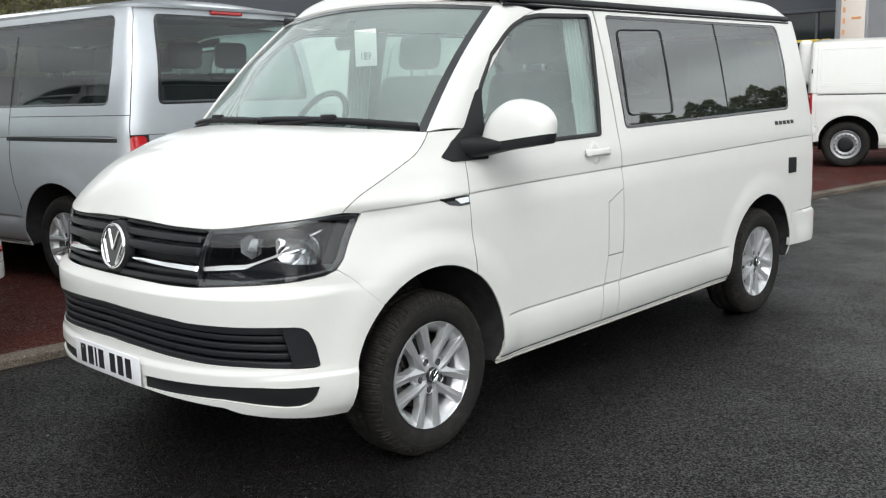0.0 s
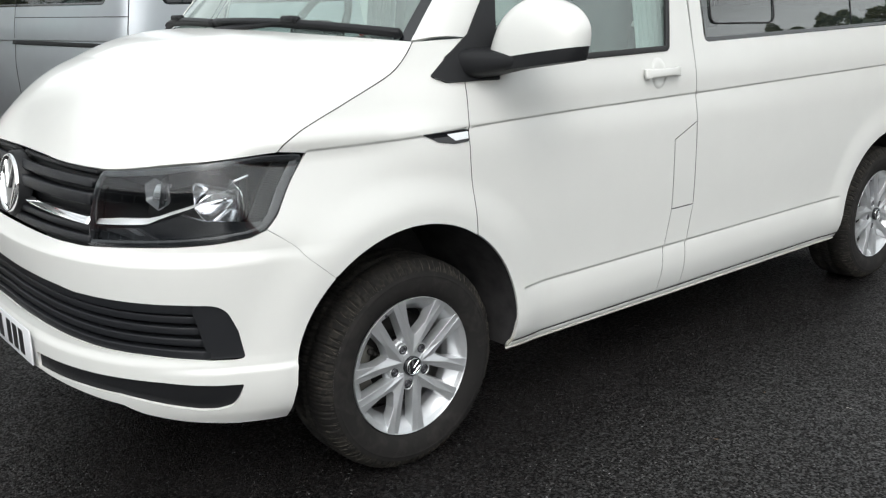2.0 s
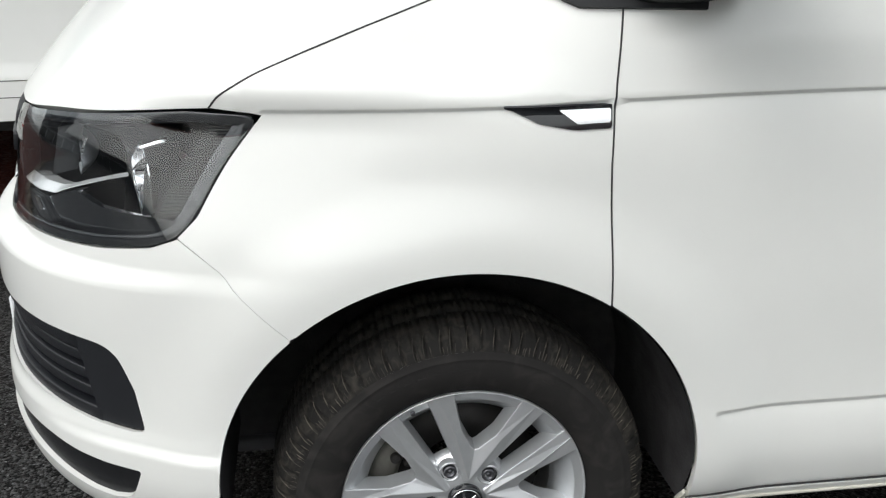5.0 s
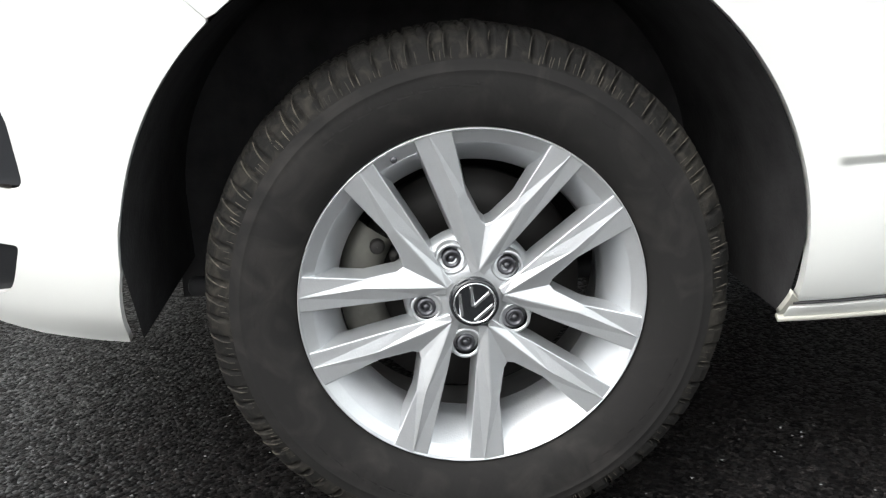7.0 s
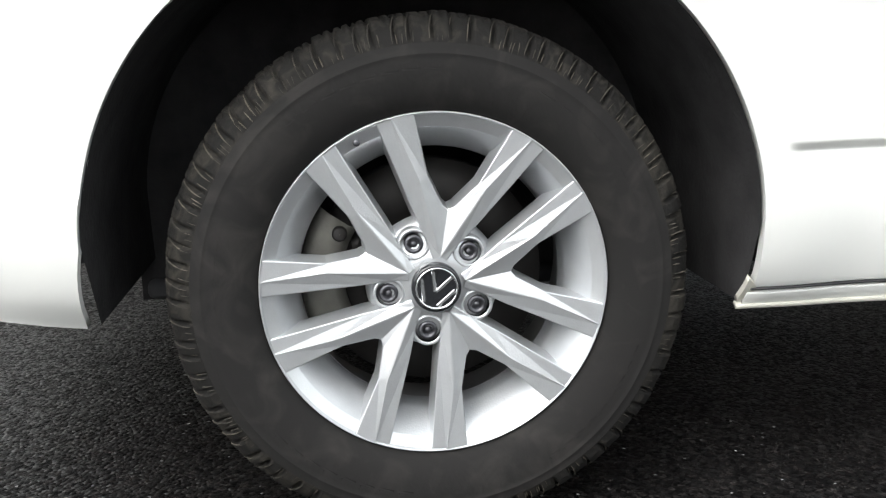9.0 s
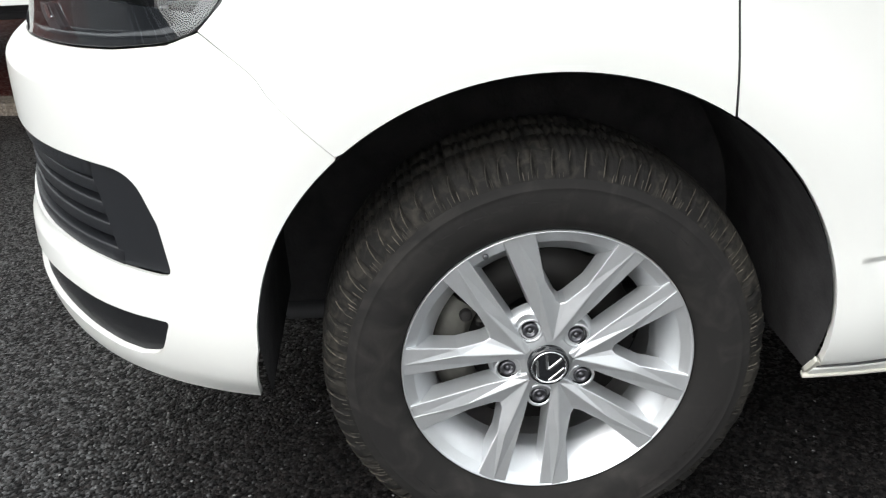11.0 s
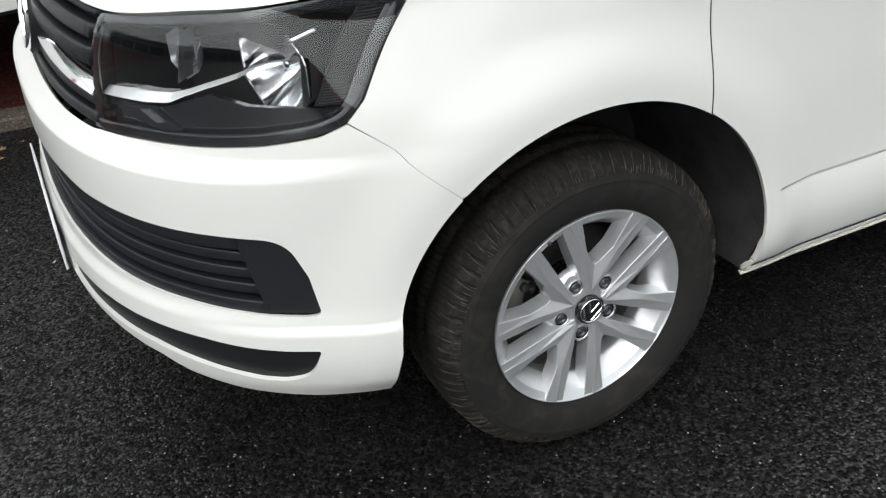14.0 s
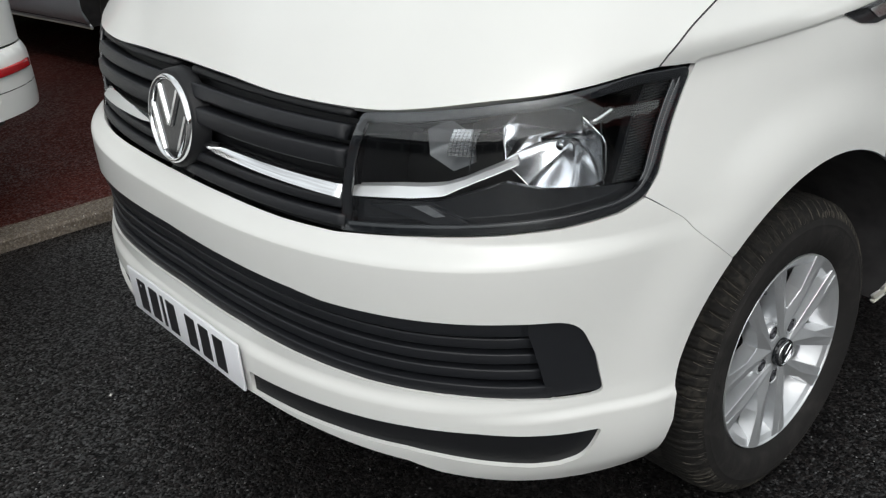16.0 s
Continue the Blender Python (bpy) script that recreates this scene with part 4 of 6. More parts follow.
def van(name, label, m, paint, windows=True, pop=False, wheels="alloy", fine=False, rail=False, lift=0.095, crown=0.02, short=False, group=""):
    v = thing(name, label, "van", m, group)
    st = 0.020 if fine else 0.06
    rows = [0.450, 0.454, 0.458, 0.462, 0.466, 0.470, 0.474, 0.478, 0.485, 0.49, 0.497, 0.505, 0.512, 0.52, 0.4935, 0.4960, 0.4985, 0.5005, 0.503, 0.5055, 0.508, 0.511, 0.70, 0.72, 0.730, 0.740, 0.746, 0.750, 0.753, 0.756, 0.759, 0.762, 0.765, 0.769, 0.775, 0.783, 0.790, 0.796] if fine else [0.485, 0.497, 0.500, 0.503, 0.506, 0.509]
    gap = 0.002
    pane_side, trim, cloth = (PRIVACY, TRIM, CLOTH) if fine else (TINTED, DARKTRIM, DARKCLOTH)
    corner = float(uy(4.64 if fine else 4.56 if short else 4.735, 0.79))
    # bumper, full width
    foot = [(1.118, 0.292, 0.01), (1.06, 0.293, 0), (0.985, 0.294, 0), (0.834, 0.311, 0), (0.72, 0.330, 0), (0.655, 0.352, 0), (0.48, 0.366, 0), (0.28, 0.378, 0), (0, 0.382, 0)]
    head = [(0, 0.785, 0), (0.20, 0.785, 0), (0.376, 0.783, 0), (0.506, 0.784, 0), (0.673, 0.796, 0), (0.817, 0.803, 0), (0.911, 0.809, 0), (1.009, 0.821, 0), (1.058, 0.838, 0)]
    seam = [(1.11, 0.806, 0), (1.19, 0.7545, 0), (1.266, 0.686, 0)]
    side = on_side([q for q in FRONT_ARCH if q[0] < 0.619 and q[1] < 0.684])[::-1]
    half = head + seam + [(*q[:2], 0) for q in side[:-1]] + foot
    loop = [q[:2] for q in half] + [(-q[0], q[1]) for q in half[::-1] if q[0] > 0]
    g_lo = [(1.008, 0.494, 0.012), (0.985, 0.490, 0), (0.92, 0.493, 0), (0.87, 0.497, 0), (0.746, 0.505, 0), (0.581, 0.510, 0), (0.41, 0.520, 0), (0.247, 0.530, 0)]
    g_hi = [(0.247, 0.676, 0), (0.42, 0.668, 0), (0.495, 0.660, 0), (0.66, 0.656, 0), (0.844, 0.652, 0), (0.962, 0.646, 0.045), (0.995, 0.570, 0)]
    grille = fillet(g_lo + g_hi, 0)
    hole1 = fillet(g_lo + [(0, 0.536, 0)] + flipped(g_lo)[::-1] + flipped(g_hi)[::-1] + [(0, 0.682, 0)] + g_hi, 0)
    s_hi = [(0.264, 0.431, 0), (0.50, 0.435, 0), (0.66, 0.436, 0), (0.788, 0.434, 0), (0.869, 0.428, 0), (0.94, 0.424, 0), (1.004, 0.422, 0.008)]
    s_lo = [(0.980, 0.360, 0.035), (0.93, 0.349, 0), (0.885, 0.350, 0), (0.80, 0.362, 0), (0.714, 0.375, 0), (0.65, 0.383, 0), (0.50, 0.385, 0), (0.398, 0.384, 0), (0.264, 0.384, 0)]
    hole2 = fillet(s_hi + s_lo, 0)
    bmp = part("front_bumper", region([loop, hole1, hole2, np.array(flipped(hole2))], skin, st, rows, 0.009, 0.0002), paint, v, "smooth painted front bumper")
    if fine:
        gr = part("lower_grille", region([hole1], inner(skin, 0.045), 0.04, (), 0), BLACK, bmp, "black slatted lower grille")
        lo = lambda u: np.interp(np.abs(u), (0, 0.247, 0.41, 0.58, 0.746, 0.92), (0.536, 0.530, 0.520, 0.510, 0.505, 0.494))
        hi = lambda u: np.interp(np.abs(u), (0, 0.247, 0.42, 0.66, 0.9), (0.682, 0.676, 0.668, 0.656, 0.650))
        for k, (fr, w, d, of) in enumerate(((0.06, 0.026, 0.028, -0.0195), (0.28, 0.0205, 0.034, -0.029), (0.49, 0.0205, 0.034, -0.029), (0.70, 0.0205, 0.034, -0.029), (0.92, 0.032, 0.034, -0.0225))):
            part("grille_slat", bar_on(-0.918 + 0.045 * fr, 0.918 - 0.045 * fr, lambda u, fr=fr: lo(u) * (1 - fr) + hi(u) * fr, w, d, of, 70, 0.003), GREYBLACK, gr)
        for sg in (1, -1):
            end = fillet([(0.910, 0.496, 0), (1.008, 0.494, 0.012), (0.995, 0.57, 0), (0.962, 0.646, 0.045), (0.868, 0.652, 0), (0.884, 0.60, 0)], 0)
            part("grille_end", region([np.array([(sg * a, b) for a, b in end])], inner(skin, 0.006), 0.02, (), 0.03), GREYBLACK, gr)
            part("lower_intake", region([np.array([(sg * a, b) for a, b in hole2])], inner(skin, 0.009), 0.03, (), 0), BLACK, bmp, "black lower intake slot")
        # number plate, its characters as plain bars
        pl = part("number_plate", box(0, -0.012, 0.444, 0.520, 0.006, 0.111, 0.0025), PLATE, bmp, "pale reflective plate with dark bars")
        x = -0.215
        for w in (0.05, 0.05, 0.014, 0.05, 0, 0.05, 0.05, 0.05):
            if w:
                part("plate_bar", box(x + w / 2, -0.0158, 0.444, w * 0.82, 0.0016, 0.078), INK, pl)
                x += w + 0.012
            else:
                x += 0.030
        part("plate_screw", lathe([(0, 0.004), (0.002, 0.004), (0.003, 0.0003)], 10), STEEL, pl).matrix_basis = pose(-0.19, -0.015, 0.47, 0, 0, -90)
    # nose grille
    top = lambda u: HOODLINE(np.abs(u)) - 0.010
    gl = [(u, 0.788) for u in np.linspace(-0.508, 0.508, 21)] + [(u, float(top(u))) for u in np.linspace(0.545, -0.545, 25)]
    ng = part("front_grille", region([np.array(gl)], inner(skin, 0.040), 0.05, (), 0), BLACK, v, "black front grille with a chrome strip")
    for z, w, d, of, mt, zc in ((0.988, 0.014, 0.034, -0.022, BLACK, 0.012), (0.957, 0.028, 0.034, -0.016, GREYBLACK, 0.008), (0.913, 0.034, 0.034, -0.013, GREYBLACK, 0.006),
                                (0.832, 0.020, 0.030, -0.016, GREYBLACK, 0), (0.803, 0.022, 0.034, -0.014, GREYBLACK, 0)):
        for sg in (1, -1):
            part("grille_slat", bar_on(sg * 0.04, sg * 0.518, lambda u, z=z, zc=zc: z + zc * (1 - np.abs(u) / 0.52), w, d, of, 24, 0.005), mt, ng)
    for sg in (1, -1):
        u = np.linspace(*((0.112, 0.507) if sg > 0 else (-0.507, -0.112)), 24)
        z = 0.866 - 0.030 * (np.abs(u) - 0.11)
        nr = normal_of(skin, u, z)
        k = np.interp(np.abs(u), (0.112, 0.16, 0.507), (0.25, 0.8, 1.15))
        pf = np.array([[(0.012 * q, -0.024), (0.012 * q, -0.015), (0.0115 * q, -0.0135), (0.002 * q, -0.004), (-0.0095 * q, 0.004), (-0.0105 * q, 0.0042), (-0.0115 * q, 0.003), (-0.012 * q, 0.0), (-0.012 * q, -0.022)] for q in k])
        part("chrome_strip", sweep(skin(u, z), nr, pf), CHROME, ng)
    hub = part("badge_mount", lathe([(-0.03, 0.105), (0.002, 0.100), (0.006, 0.094), (0.006, 0.0005)], 40), BLACK, ng)
    hub.matrix_basis = pose(0, 0.066, 0.896, 0, 0, -90) @ pose(0, 0, 0, 0, -9, 0)
    eb = part("badge", lathe([(0.004, 0.0905), (0.012, 0.090), (0.0155, 0.0865), (0.0155, 0.083), (0.011, 0.080), (0.006, 0.0795)], 56), CHROME, ng, "round chrome badge")
    part("emblem", strokes(0.083, EMBLEM, 0.0125, 0.007, 0.006), CHROME, eb)
    part("badge_field", lathe([(0.0075, 0.081), (0.0075, 0.0005)], 40), GLOSSBLACK, eb)
    eb.matrix_basis = hub.matrix_basis.copy()
    # bonnet, windscreen, roof
    part("bonnet", grid(bonnet, 81 if fine else 31, 49 if fine else 21, skirt=0.018), paint, v, "smooth painted bonnet")
    part("windscreen", grid(screen, 33, 17), SCREEN, v, "tinted windscreen")
    part("scuttle", grid(lambda s, t: screen(s, -0.055 + 0.075 * t) + np.array((0, 0.004, -0.012)) + np.stack((0 * s, 0.0 * t, -0.03 * (1 - t)), -1), 33, 4), BLACK, v, "black scuttle panel")
    for s0, s1 in ((0.0, 0.020), (0.980, 1.0)):
        part("screen_edge", grid(lambda s, t, s0=s0, s1=s1: screen(s0 + (s1 - s0) * s, t) + np.array((0, -0.0025, 0.003)), 3, 17), GLOSSBLACK, v)
    part("screen_edge", grid(lambda s, t: screen(s, 0.965 + 0.035 * t) + np.array((0, -0.0025, 0.003)), 33, 3), GLOSSBLACK, v)
    part("roof", grid(roof_shape if pop else (lambda s, t: roof_shape(s, t, crown, lift)), 41, 61, skirt=0.02), paint, v, "painted roof")
    if pop:
        part("pop_top", grid(pop_top, 61, 81, skirt=0.012), paint, v, "low white lifting roof")
    # the skin's dark inner face shows in the shut lines
    for sg in (1, -1):
        left = sg > 0
        op = lambda pts: np.array([(sg * a, b) for a, b in pts])
        # wing
        wing = [(*q, 0) for q in on_side(HOODSIDE)] + [(*q, 0) for q in on_side(DOORLINE[::-1])]
        wing += [(*q, 0) for q in on_side([q for q in FRONT_ARCH if 0.619 < q[0] < 1.132 and q[1] > 0.5][::-1])]
        wing += [(1.266, 0.686, 0), (1.19, 0.7545, 0), (1.11, 0.806, 0), (1.058, 0.840, 0), (1.093, 0.874, 0), (1.134, 0.945, 0), (1.172, 1.010, 0), (1.183, 1.026, 0), (1.160, 1.030, 0)]
        vent = on_side([(0.948, 1.044), (1.119, 1.046), (1.119, 1.008), (1.062, 1.006), (1.005, 1.016)])
        loops = [op([q[:2] for q in wing])]
        part("front_wing", region(loops, skin, st, rows, 0.010, 0.0005), paint, v, "painted front wing")
        if fine:
            vt = part("wing_vent", region([op(fillet(vent, 0.006))], skin, 0.015, (), 0.006, 0, 0.003), GLOSSBLACK, v, "black trim with a clear repeater")
            part("repeater", region([op(fillet(on_side([(1.035, 1.036), (1.116, 1.038), (1.116, 1.017), (1.064, 1.015)]), 0.004))], skin, 0.012, (), 0.004, 0, 0.0055), REFLECTOR, vt, "clear side repeater")
        # pillar
        part("screen_pillar", grid(pillar(sg), 9, 33, skirt=0.015), paint, v)
        # door
        door = DOORLINE + DOORTOP + [(2.240, 1.50), (2.256, 1.187), (2.267, 0.961), (2.132, 0.904), (2.132, 0.640), (2.101, 0.498), (2.087, 0.318)]
        door += [q for q in FRONT_ARCH[::-1] if q[0] > 1.133]
        win = fillet(on_side(DOORWIN), 0)
        dr = part("front_door", region([op([q[:2] for q in on_side(door)]), op(win)], skin, st, rows, 0.014, gap), paint, v, "painted front door")
        part("window", region([op(win)], inner(skin, 0.007), 0.08, (), 0), DOORGLASS, dr, "tinted door window")
        part("window_seal", line_on(op(win), 0.020, 0.012, -0.001, True, 0.03), SEAL, dr)
        # fuel flap and the sill end below it
        part("fuel_flap", region([op(on_side([(2.267, 0.961), (2.132, 0.904), (2.132, 0.640), (2.267, 0.640)]))], skin, st, rows, 0.014, 0.0032), paint, v, "flush fuel flap")
        part("pillar_foot", region([op(on_side([(2.132, 0.640), (2.267, 0.640), (2.238, 0.493), (2.232, 0.318), (2.087, 0.318), (2.101, 0.498)]))], skin, st, rows, 0.014, gap), paint, v)
        # Dark strips put shade into the shut gaps between the painted rims.
        for q in (DOORLINE, [(2.240, 1.50), (2.256, 1.187), (2.267, 0.961), (2.267, 0.640), (2.238, 0.493), (2.232, 0.318)], [(2.267, 0.961), (2.132, 0.904), (2.132, 0.640), (2.101, 0.498), (2.087, 0.318)], [(2.132, 0.640), (2.267, 0.640)], DOORTOP):
            part("door_seal", line_on(op(on_side(q)), 0.0034 if q is DOORLINE else 0.0070, 0.005, -0.0018 if q is DOORLINE else -0.0038, False, 0.02), SEAL, v)
        part("bonnet_seal", line_on(op(on_side(HOODSIDE)), 0.0032, 0.006, -0.0018, False, 0.02), SEAL, v)
        headlamp(v, sg, fine)
        if pop:
            part("roof_seal", bar_on(sg * float(uy(1.56, 1.84)), sg * float(uy(4.52, 1.84)), lambda u: 1.856 + 0 * u, 0.034, 0.034, -0.006, 30, 0.010), BLACK, v, "black roof seal")
            part("roof_seal", bar_on(sg * float(uy(1.56, 1.84)), sg * float(uy(4.52, 1.84)), lambda u: 1.830 + 0 * u, 0.010, 0.020, -0.004, 30, 0.004), BLACK, v)
        if fine and left:
            part("side_vent", region([fillet(on_side([(4.225, 0.967), (4.338, 0.962), (4.338, 0.864), (4.225, 0.866)]), 0.006)], skin, 0.02, (), 0.008, 0, 0.006), BLACK, v, "black square vent")
            for k in range(5):
                part("trim_bar", region([on_side([(4.045 + 0.058 * k, 1.183), (4.088 + 0.058 * k, 1.182), (4.088 + 0.058 * k, 1.205), (4.045 + 0.058 * k, 1.206)])], skin, 0.02, (), 0.002, 0, 0.003), INK, v)
        # flank
        ut = float(ur(0.80))
        eave = 1.842 if pop else 1.843 + lift
        lu = corner
        flank = on_side([(2.240, eave), (2.256, 1.187), (2.267, 0.961), (2.267, 0.640), (2.238, 0.493), (2.232, 0.318)])
        flank += on_side([q for q in REAR_ARCH]) + on_side([(4.29, 0.600)])
        flank += [(ut, 0.605), (ut, 0.787), (lu, 0.787), (lu, 1.097), (lu - 0.012, eave)]
        sw = fillet(on_side(SIDEWIN if not rail else [(2.330, 1.875, 0.03), (2.322, 1.50, 0), (2.330, 1.285, 0.03), (3.30, 1.290, 0), (4.50, 1.295, 0.05), (4.51, 1.55, 0), (4.48, 1.875, 0.06)]), 0)
        fl = part("body_side", region([op([q[:2] for q in flank])] + ([op(sw)] if windows else []), skin, st, rows, 0.014, gap), paint, v, "painted side panel")
        if windows:
            part("window", region([op(sw)], inner(skin, 0.004), 0.10, (), 0), pane_side, fl, "tinted side window")
            part("window_border", line_on(op(sw), 0.030, 0.004, -0.005, True, 0.04), GLOSSBLACK, fl)
            if fine:
                part("window_divider", line_on(op(on_side([(3.459, 1.80), (3.454, 1.28)])), 0.005, 0.004, -0.002), SEAL, fl)
                part("sliding_pane_frame", line_on(op(fillet(on_side([(2.409, 1.736), (2.837, 1.746), (2.819, 1.306), (2.380, 1.315)]), 0.04)), 0.0055, 0.006, 0.0, True), SEAL, fl)
                part("window_latch", box(0, 0, 0, 0.02, 0.06, 0.03, 0.006, Matrix.Translation(Vector(skin(sg * float(uy(2.43, 1.31)), 1.31)) - Vector((sg * 0.03, 0, 0)))), BLACK, fl)
        if not windows:
            part("door_rail", bar_on(sg * float(uy(2.30, 1.06)), sg * float(uy(4.36, 1.06)), lambda u: 1.072 + 0 * u, 0.016, 0.008, 0.000, 20), SEAL, fl, "black sliding door rail")
            part("door_seam", line_on(op(on_side([(4.40, 1.78), (4.41, 1.10), (4.41, 0.62)])), 0.004, 0.003, 0.0), SEAL, fl)
            part("door_seam", line_on(op(on_side([(2.36, 1.78), (2.34, 1.10), (2.34, 0.40)])), 0.005, 0.003, 0.0), SEAL, fl)
            part("panel_pressing", line_on(op(fillet(on_side([(3.40, 1.74), (4.27, 1.74), (4.27, 1.23), (3.40, 1.23)] if short else [(2.55, 1.72), (4.20, 1.72), (4.22, 1.22), (2.53, 1.22)]), 0.05)), 0.016, 0.006, 0.0, True, 0.05), paint, fl)
            if short:
                part("waist_pressing", line_on(op(on_side([(2.45, 1.20), (4.28, 1.20)])), 0.016, 0.008, 0.0, False, 0.05), paint, fl)
            part("door_hinge", box(0, 0, 0, 0.03, 0.05, 0.07, 0.008, Matrix.Translation(Vector(skin(sg * float(uy(4.62, 1.42)), 1.42)))), BLACK, fl, "black door hinge")
        if rail:
            part("door_rail", bar_on(sg * float(uy(3.30, 1.06)), sg * float(uy(4.62, 1.06)), 1.066, 0.026, 0.010, 0.000, 20), SEAL, fl, "black sliding door rail")
            part("door_seam", line_on(op(on_side([(3.35, 1.79), (3.34, 1.10), (3.33, 0.9), (3.35, 0.75), (3.43, 0.56)])), 0.006, 0.003, 0.0), SEAL, fl)
            part("door_seam", line_on(op(on_side([(3.35, 1.222), (4.73, 1.228)])), 0.005, 0.003, 0.0), SEAL, fl)
        # tail lamp
        tl = fillet([(lu, 0.790, 0.012), (ut, 0.790, 0.01), (ut - 0.02, 1.092, 0.03), (lu, 1.092, 0.03)], 0.01)
        lampb = part("tail_lamp", region([op(tl)], skin, 0.03, (), 0.02, 0, 0.001 if fine else 0.006), REDLENS, v, "red tail lamp")
        if not fine and not rail:
            part("lamp_band", region([op([(ut - 0.19, 1.03), (ut - 0.03, 1.03), (ut - 0.035, 1.07), (ut - 0.19, 1.075)])], skin, 0.03, (), 0.006, 0, 0.010), PINKLENS, lampb)
            part("lamp_band", region([op([(ut - 0.17, 0.81), (ut - 0.02, 0.81), (ut - 0.02, 0.83), (ut - 0.17, 0.83)])], skin, 0.03, (), 0.006, 0, 0.010), PINKLENS, lampb)
            for zz in (0.94, 0.985):
                part("lamp_band", region([op([(ut - 0.13, zz), (ut - 0.03, zz), (ut - 0.03, zz + 0.022), (ut - 0.13, zz + 0.022)])], skin, 0.03, (), 0.004, 0, 0.009), DARK, lampb)
        # behind the panels: dark inner skin
        deep = on_side([(0.62, 0.90), (1.00, 1.20), (1.25, 1.215), (2.20, 1.22), (4.46, 1.235), (4.46, 0.62)]) + on_side(arch(ARCH_R, 0.34, 0.34, 24, 1.06)[::-1])
        deep += on_side(arch(ARCH_F, 0.34, 0.34, 24, 1.06)[::-1])[:-2] + [(1.20, 0.74)]
        part("inner_skin", region([op([q[:2] for q in deep])], inner(skin, 0.030), 0.08, (), 0), DARK, v)
        part("inner_skin", line_on(op(on_side([(2.245, 1.23), (2.235, 1.50), (2.225, 1.82)])), 0.16, 0.01, -0.035), DARK, v)
        # sill lip
        part("sill_lip", line_on(op(on_side([(1.308, 0.303), (2.2, 0.299), (3.452, 0.301)])), 0.026, 0.016, -0.004), paint, v, "pale rolled sill edge")
        part("sill_seam", line_on(op(on_side([(1.310, 0.3185), (2.2, 0.3150), (3.452, 0.3165)])), 0.0030, 0.004, 0.0015), SEAL, v)
        part("sill_edge", line_on(op(on_side([(1.300, 0.292), (2.2, 0.288), (3.452, 0.290)])), 0.007, 0.012, 0.0015), SILL, v, "cream seal along the sill")
        part("sill_tab", region([op(on_side([(1.300, 0.296), (1.318, 0.299), (1.316, 0.322), (1.3035, 0.334)]))], skin, 0.01, (), 0.008, 0, 0.001), SILL, v, "bent tab at the sill's end")
        # arch liners
        for a, x in ((ARCH_F, 0.915), (ARCH_R, 0.915)):
            cy, cz, ry, rz = a
            q = np.array(arch(a, 0.298, 0.292 if a is ARCH_F else 0.315, 48, 0.9965))
            lip = skin(uy(q[:, 0], q[:, 1]), q[:, 1])[:, 0] - 0.0035

            def f(s, t, q=q, lip=lip, sg=sg):
                e = np.linspace(0, 1, len(q))
                return np.stack((sg * (0.52 + (np.interp(s, e, lip) - 0.52) * np.asarray(t)), np.interp(s, e, q[:, 0]), np.interp(s, e, q[:, 1])), -1)
            part("arch_liner", grid(f, 40, 5), LINER, v, "black felt wheel arch liner")
            part("arch_wall", box(sg * 0.52, cy, 0.51, 0.012, 0.86, 0.56), LINER, v)
        # mirror
        base = fillet(on_side([(1.022, 1.202, 0.012), (1.07, 1.182, 0), (1.262, 1.180, 0), (1.276, 1.30, 0), (1.308, 1.475, 0.01), (1.276, 1.455, 0), (1.18, 1.318, 0)]), 0.006)
        mb = part("mirror_base", region([op(base)], skin, 0.03, (), 0.012, 0, 0.010), BLACK, v, "black mirror mount")
        if left or not fine:
            mirror(v, sg, paint)
        if fine or left:
            handle(dr, sg, paint)
    # tail: gate, bumper
    g0 = float(ur(0.80 if fine else 0.69)) + 0.001
    if not fine:
        for k in (1, -1):
            q = [(float(ur(0.80)) + 0.002, 0.604), (g0 - 0.003, 0.604), (g0 - 0.003, 1.096), (float(ur(0.80)) + 0.002, 1.096)]
            part("rear_panel", region([np.array(q if k > 0 else [(2 * U3 - a, b) for a, b in q])], skin, 0.05, (), 0.014, 0.0), paint, v, "painted strip beside the tailgate")
    ge, gz = corner + 0.004, (1.840 if pop else 1.841 + lift)
    foot_z = 0.604 if fine else 0.532
    gate = ([(g0, foot_z)] if fine else [(g0 + 0.05, foot_z), (g0 + 0.022, foot_z + 0.006), (g0 + 0.006, foot_z + 0.022), (g0, foot_z + 0.05)]) + [(g0, 1.099), (ge, 1.099), (ge - 0.012, gz)]
    gate = gate + [(2 * U3 - a, b) for a, b in gate[::-1]]
    top = 1.76 if pop else 1.785 + lift
    gw = fillet([(float(ur(0.735)), 1.29), (2 * U3 - float(ur(0.735)), 1.29), (2 * U3 - float(ur(0.75)), top), (float(ur(0.75)), top)], 0.05)
    tg = part("tailgate", region([np.array(gate)] + ([gw] if windows else []), skin, 0.05, (), 0.014, 0.0015), paint, v, "painted tailgate")
    if windows:
        part("rear_window", region([gw], inner(skin, 0.004), 0.10, (), 0), pane_side, tg, "tinted rear window")
        part("window_border", line_on(gw, 0.05, 0.004, -0.006, True, 0.05), GLOSSBLACK, tg)
    part("brake_light", bar_on(2 * U3 - float(ur(0.17)), float(ur(0.17)), top + 0.026, 0.026, 0.03, 0.006, 12, 0.006), REDLENS, tg, "high red brake light")
    rb = [(float(uy(4.30, 0.601)), 0.601), (float(uy(4.268, 0.42)), 0.42), (float(uy(4.268, 0.39)), 0.385), (float(uy(4.45, 0.38)), 0.375), (float(ur(0.6)), 0.370)]
    rb = rb + [(2 * U3 - a, b) for a, b in rb[::-1]]
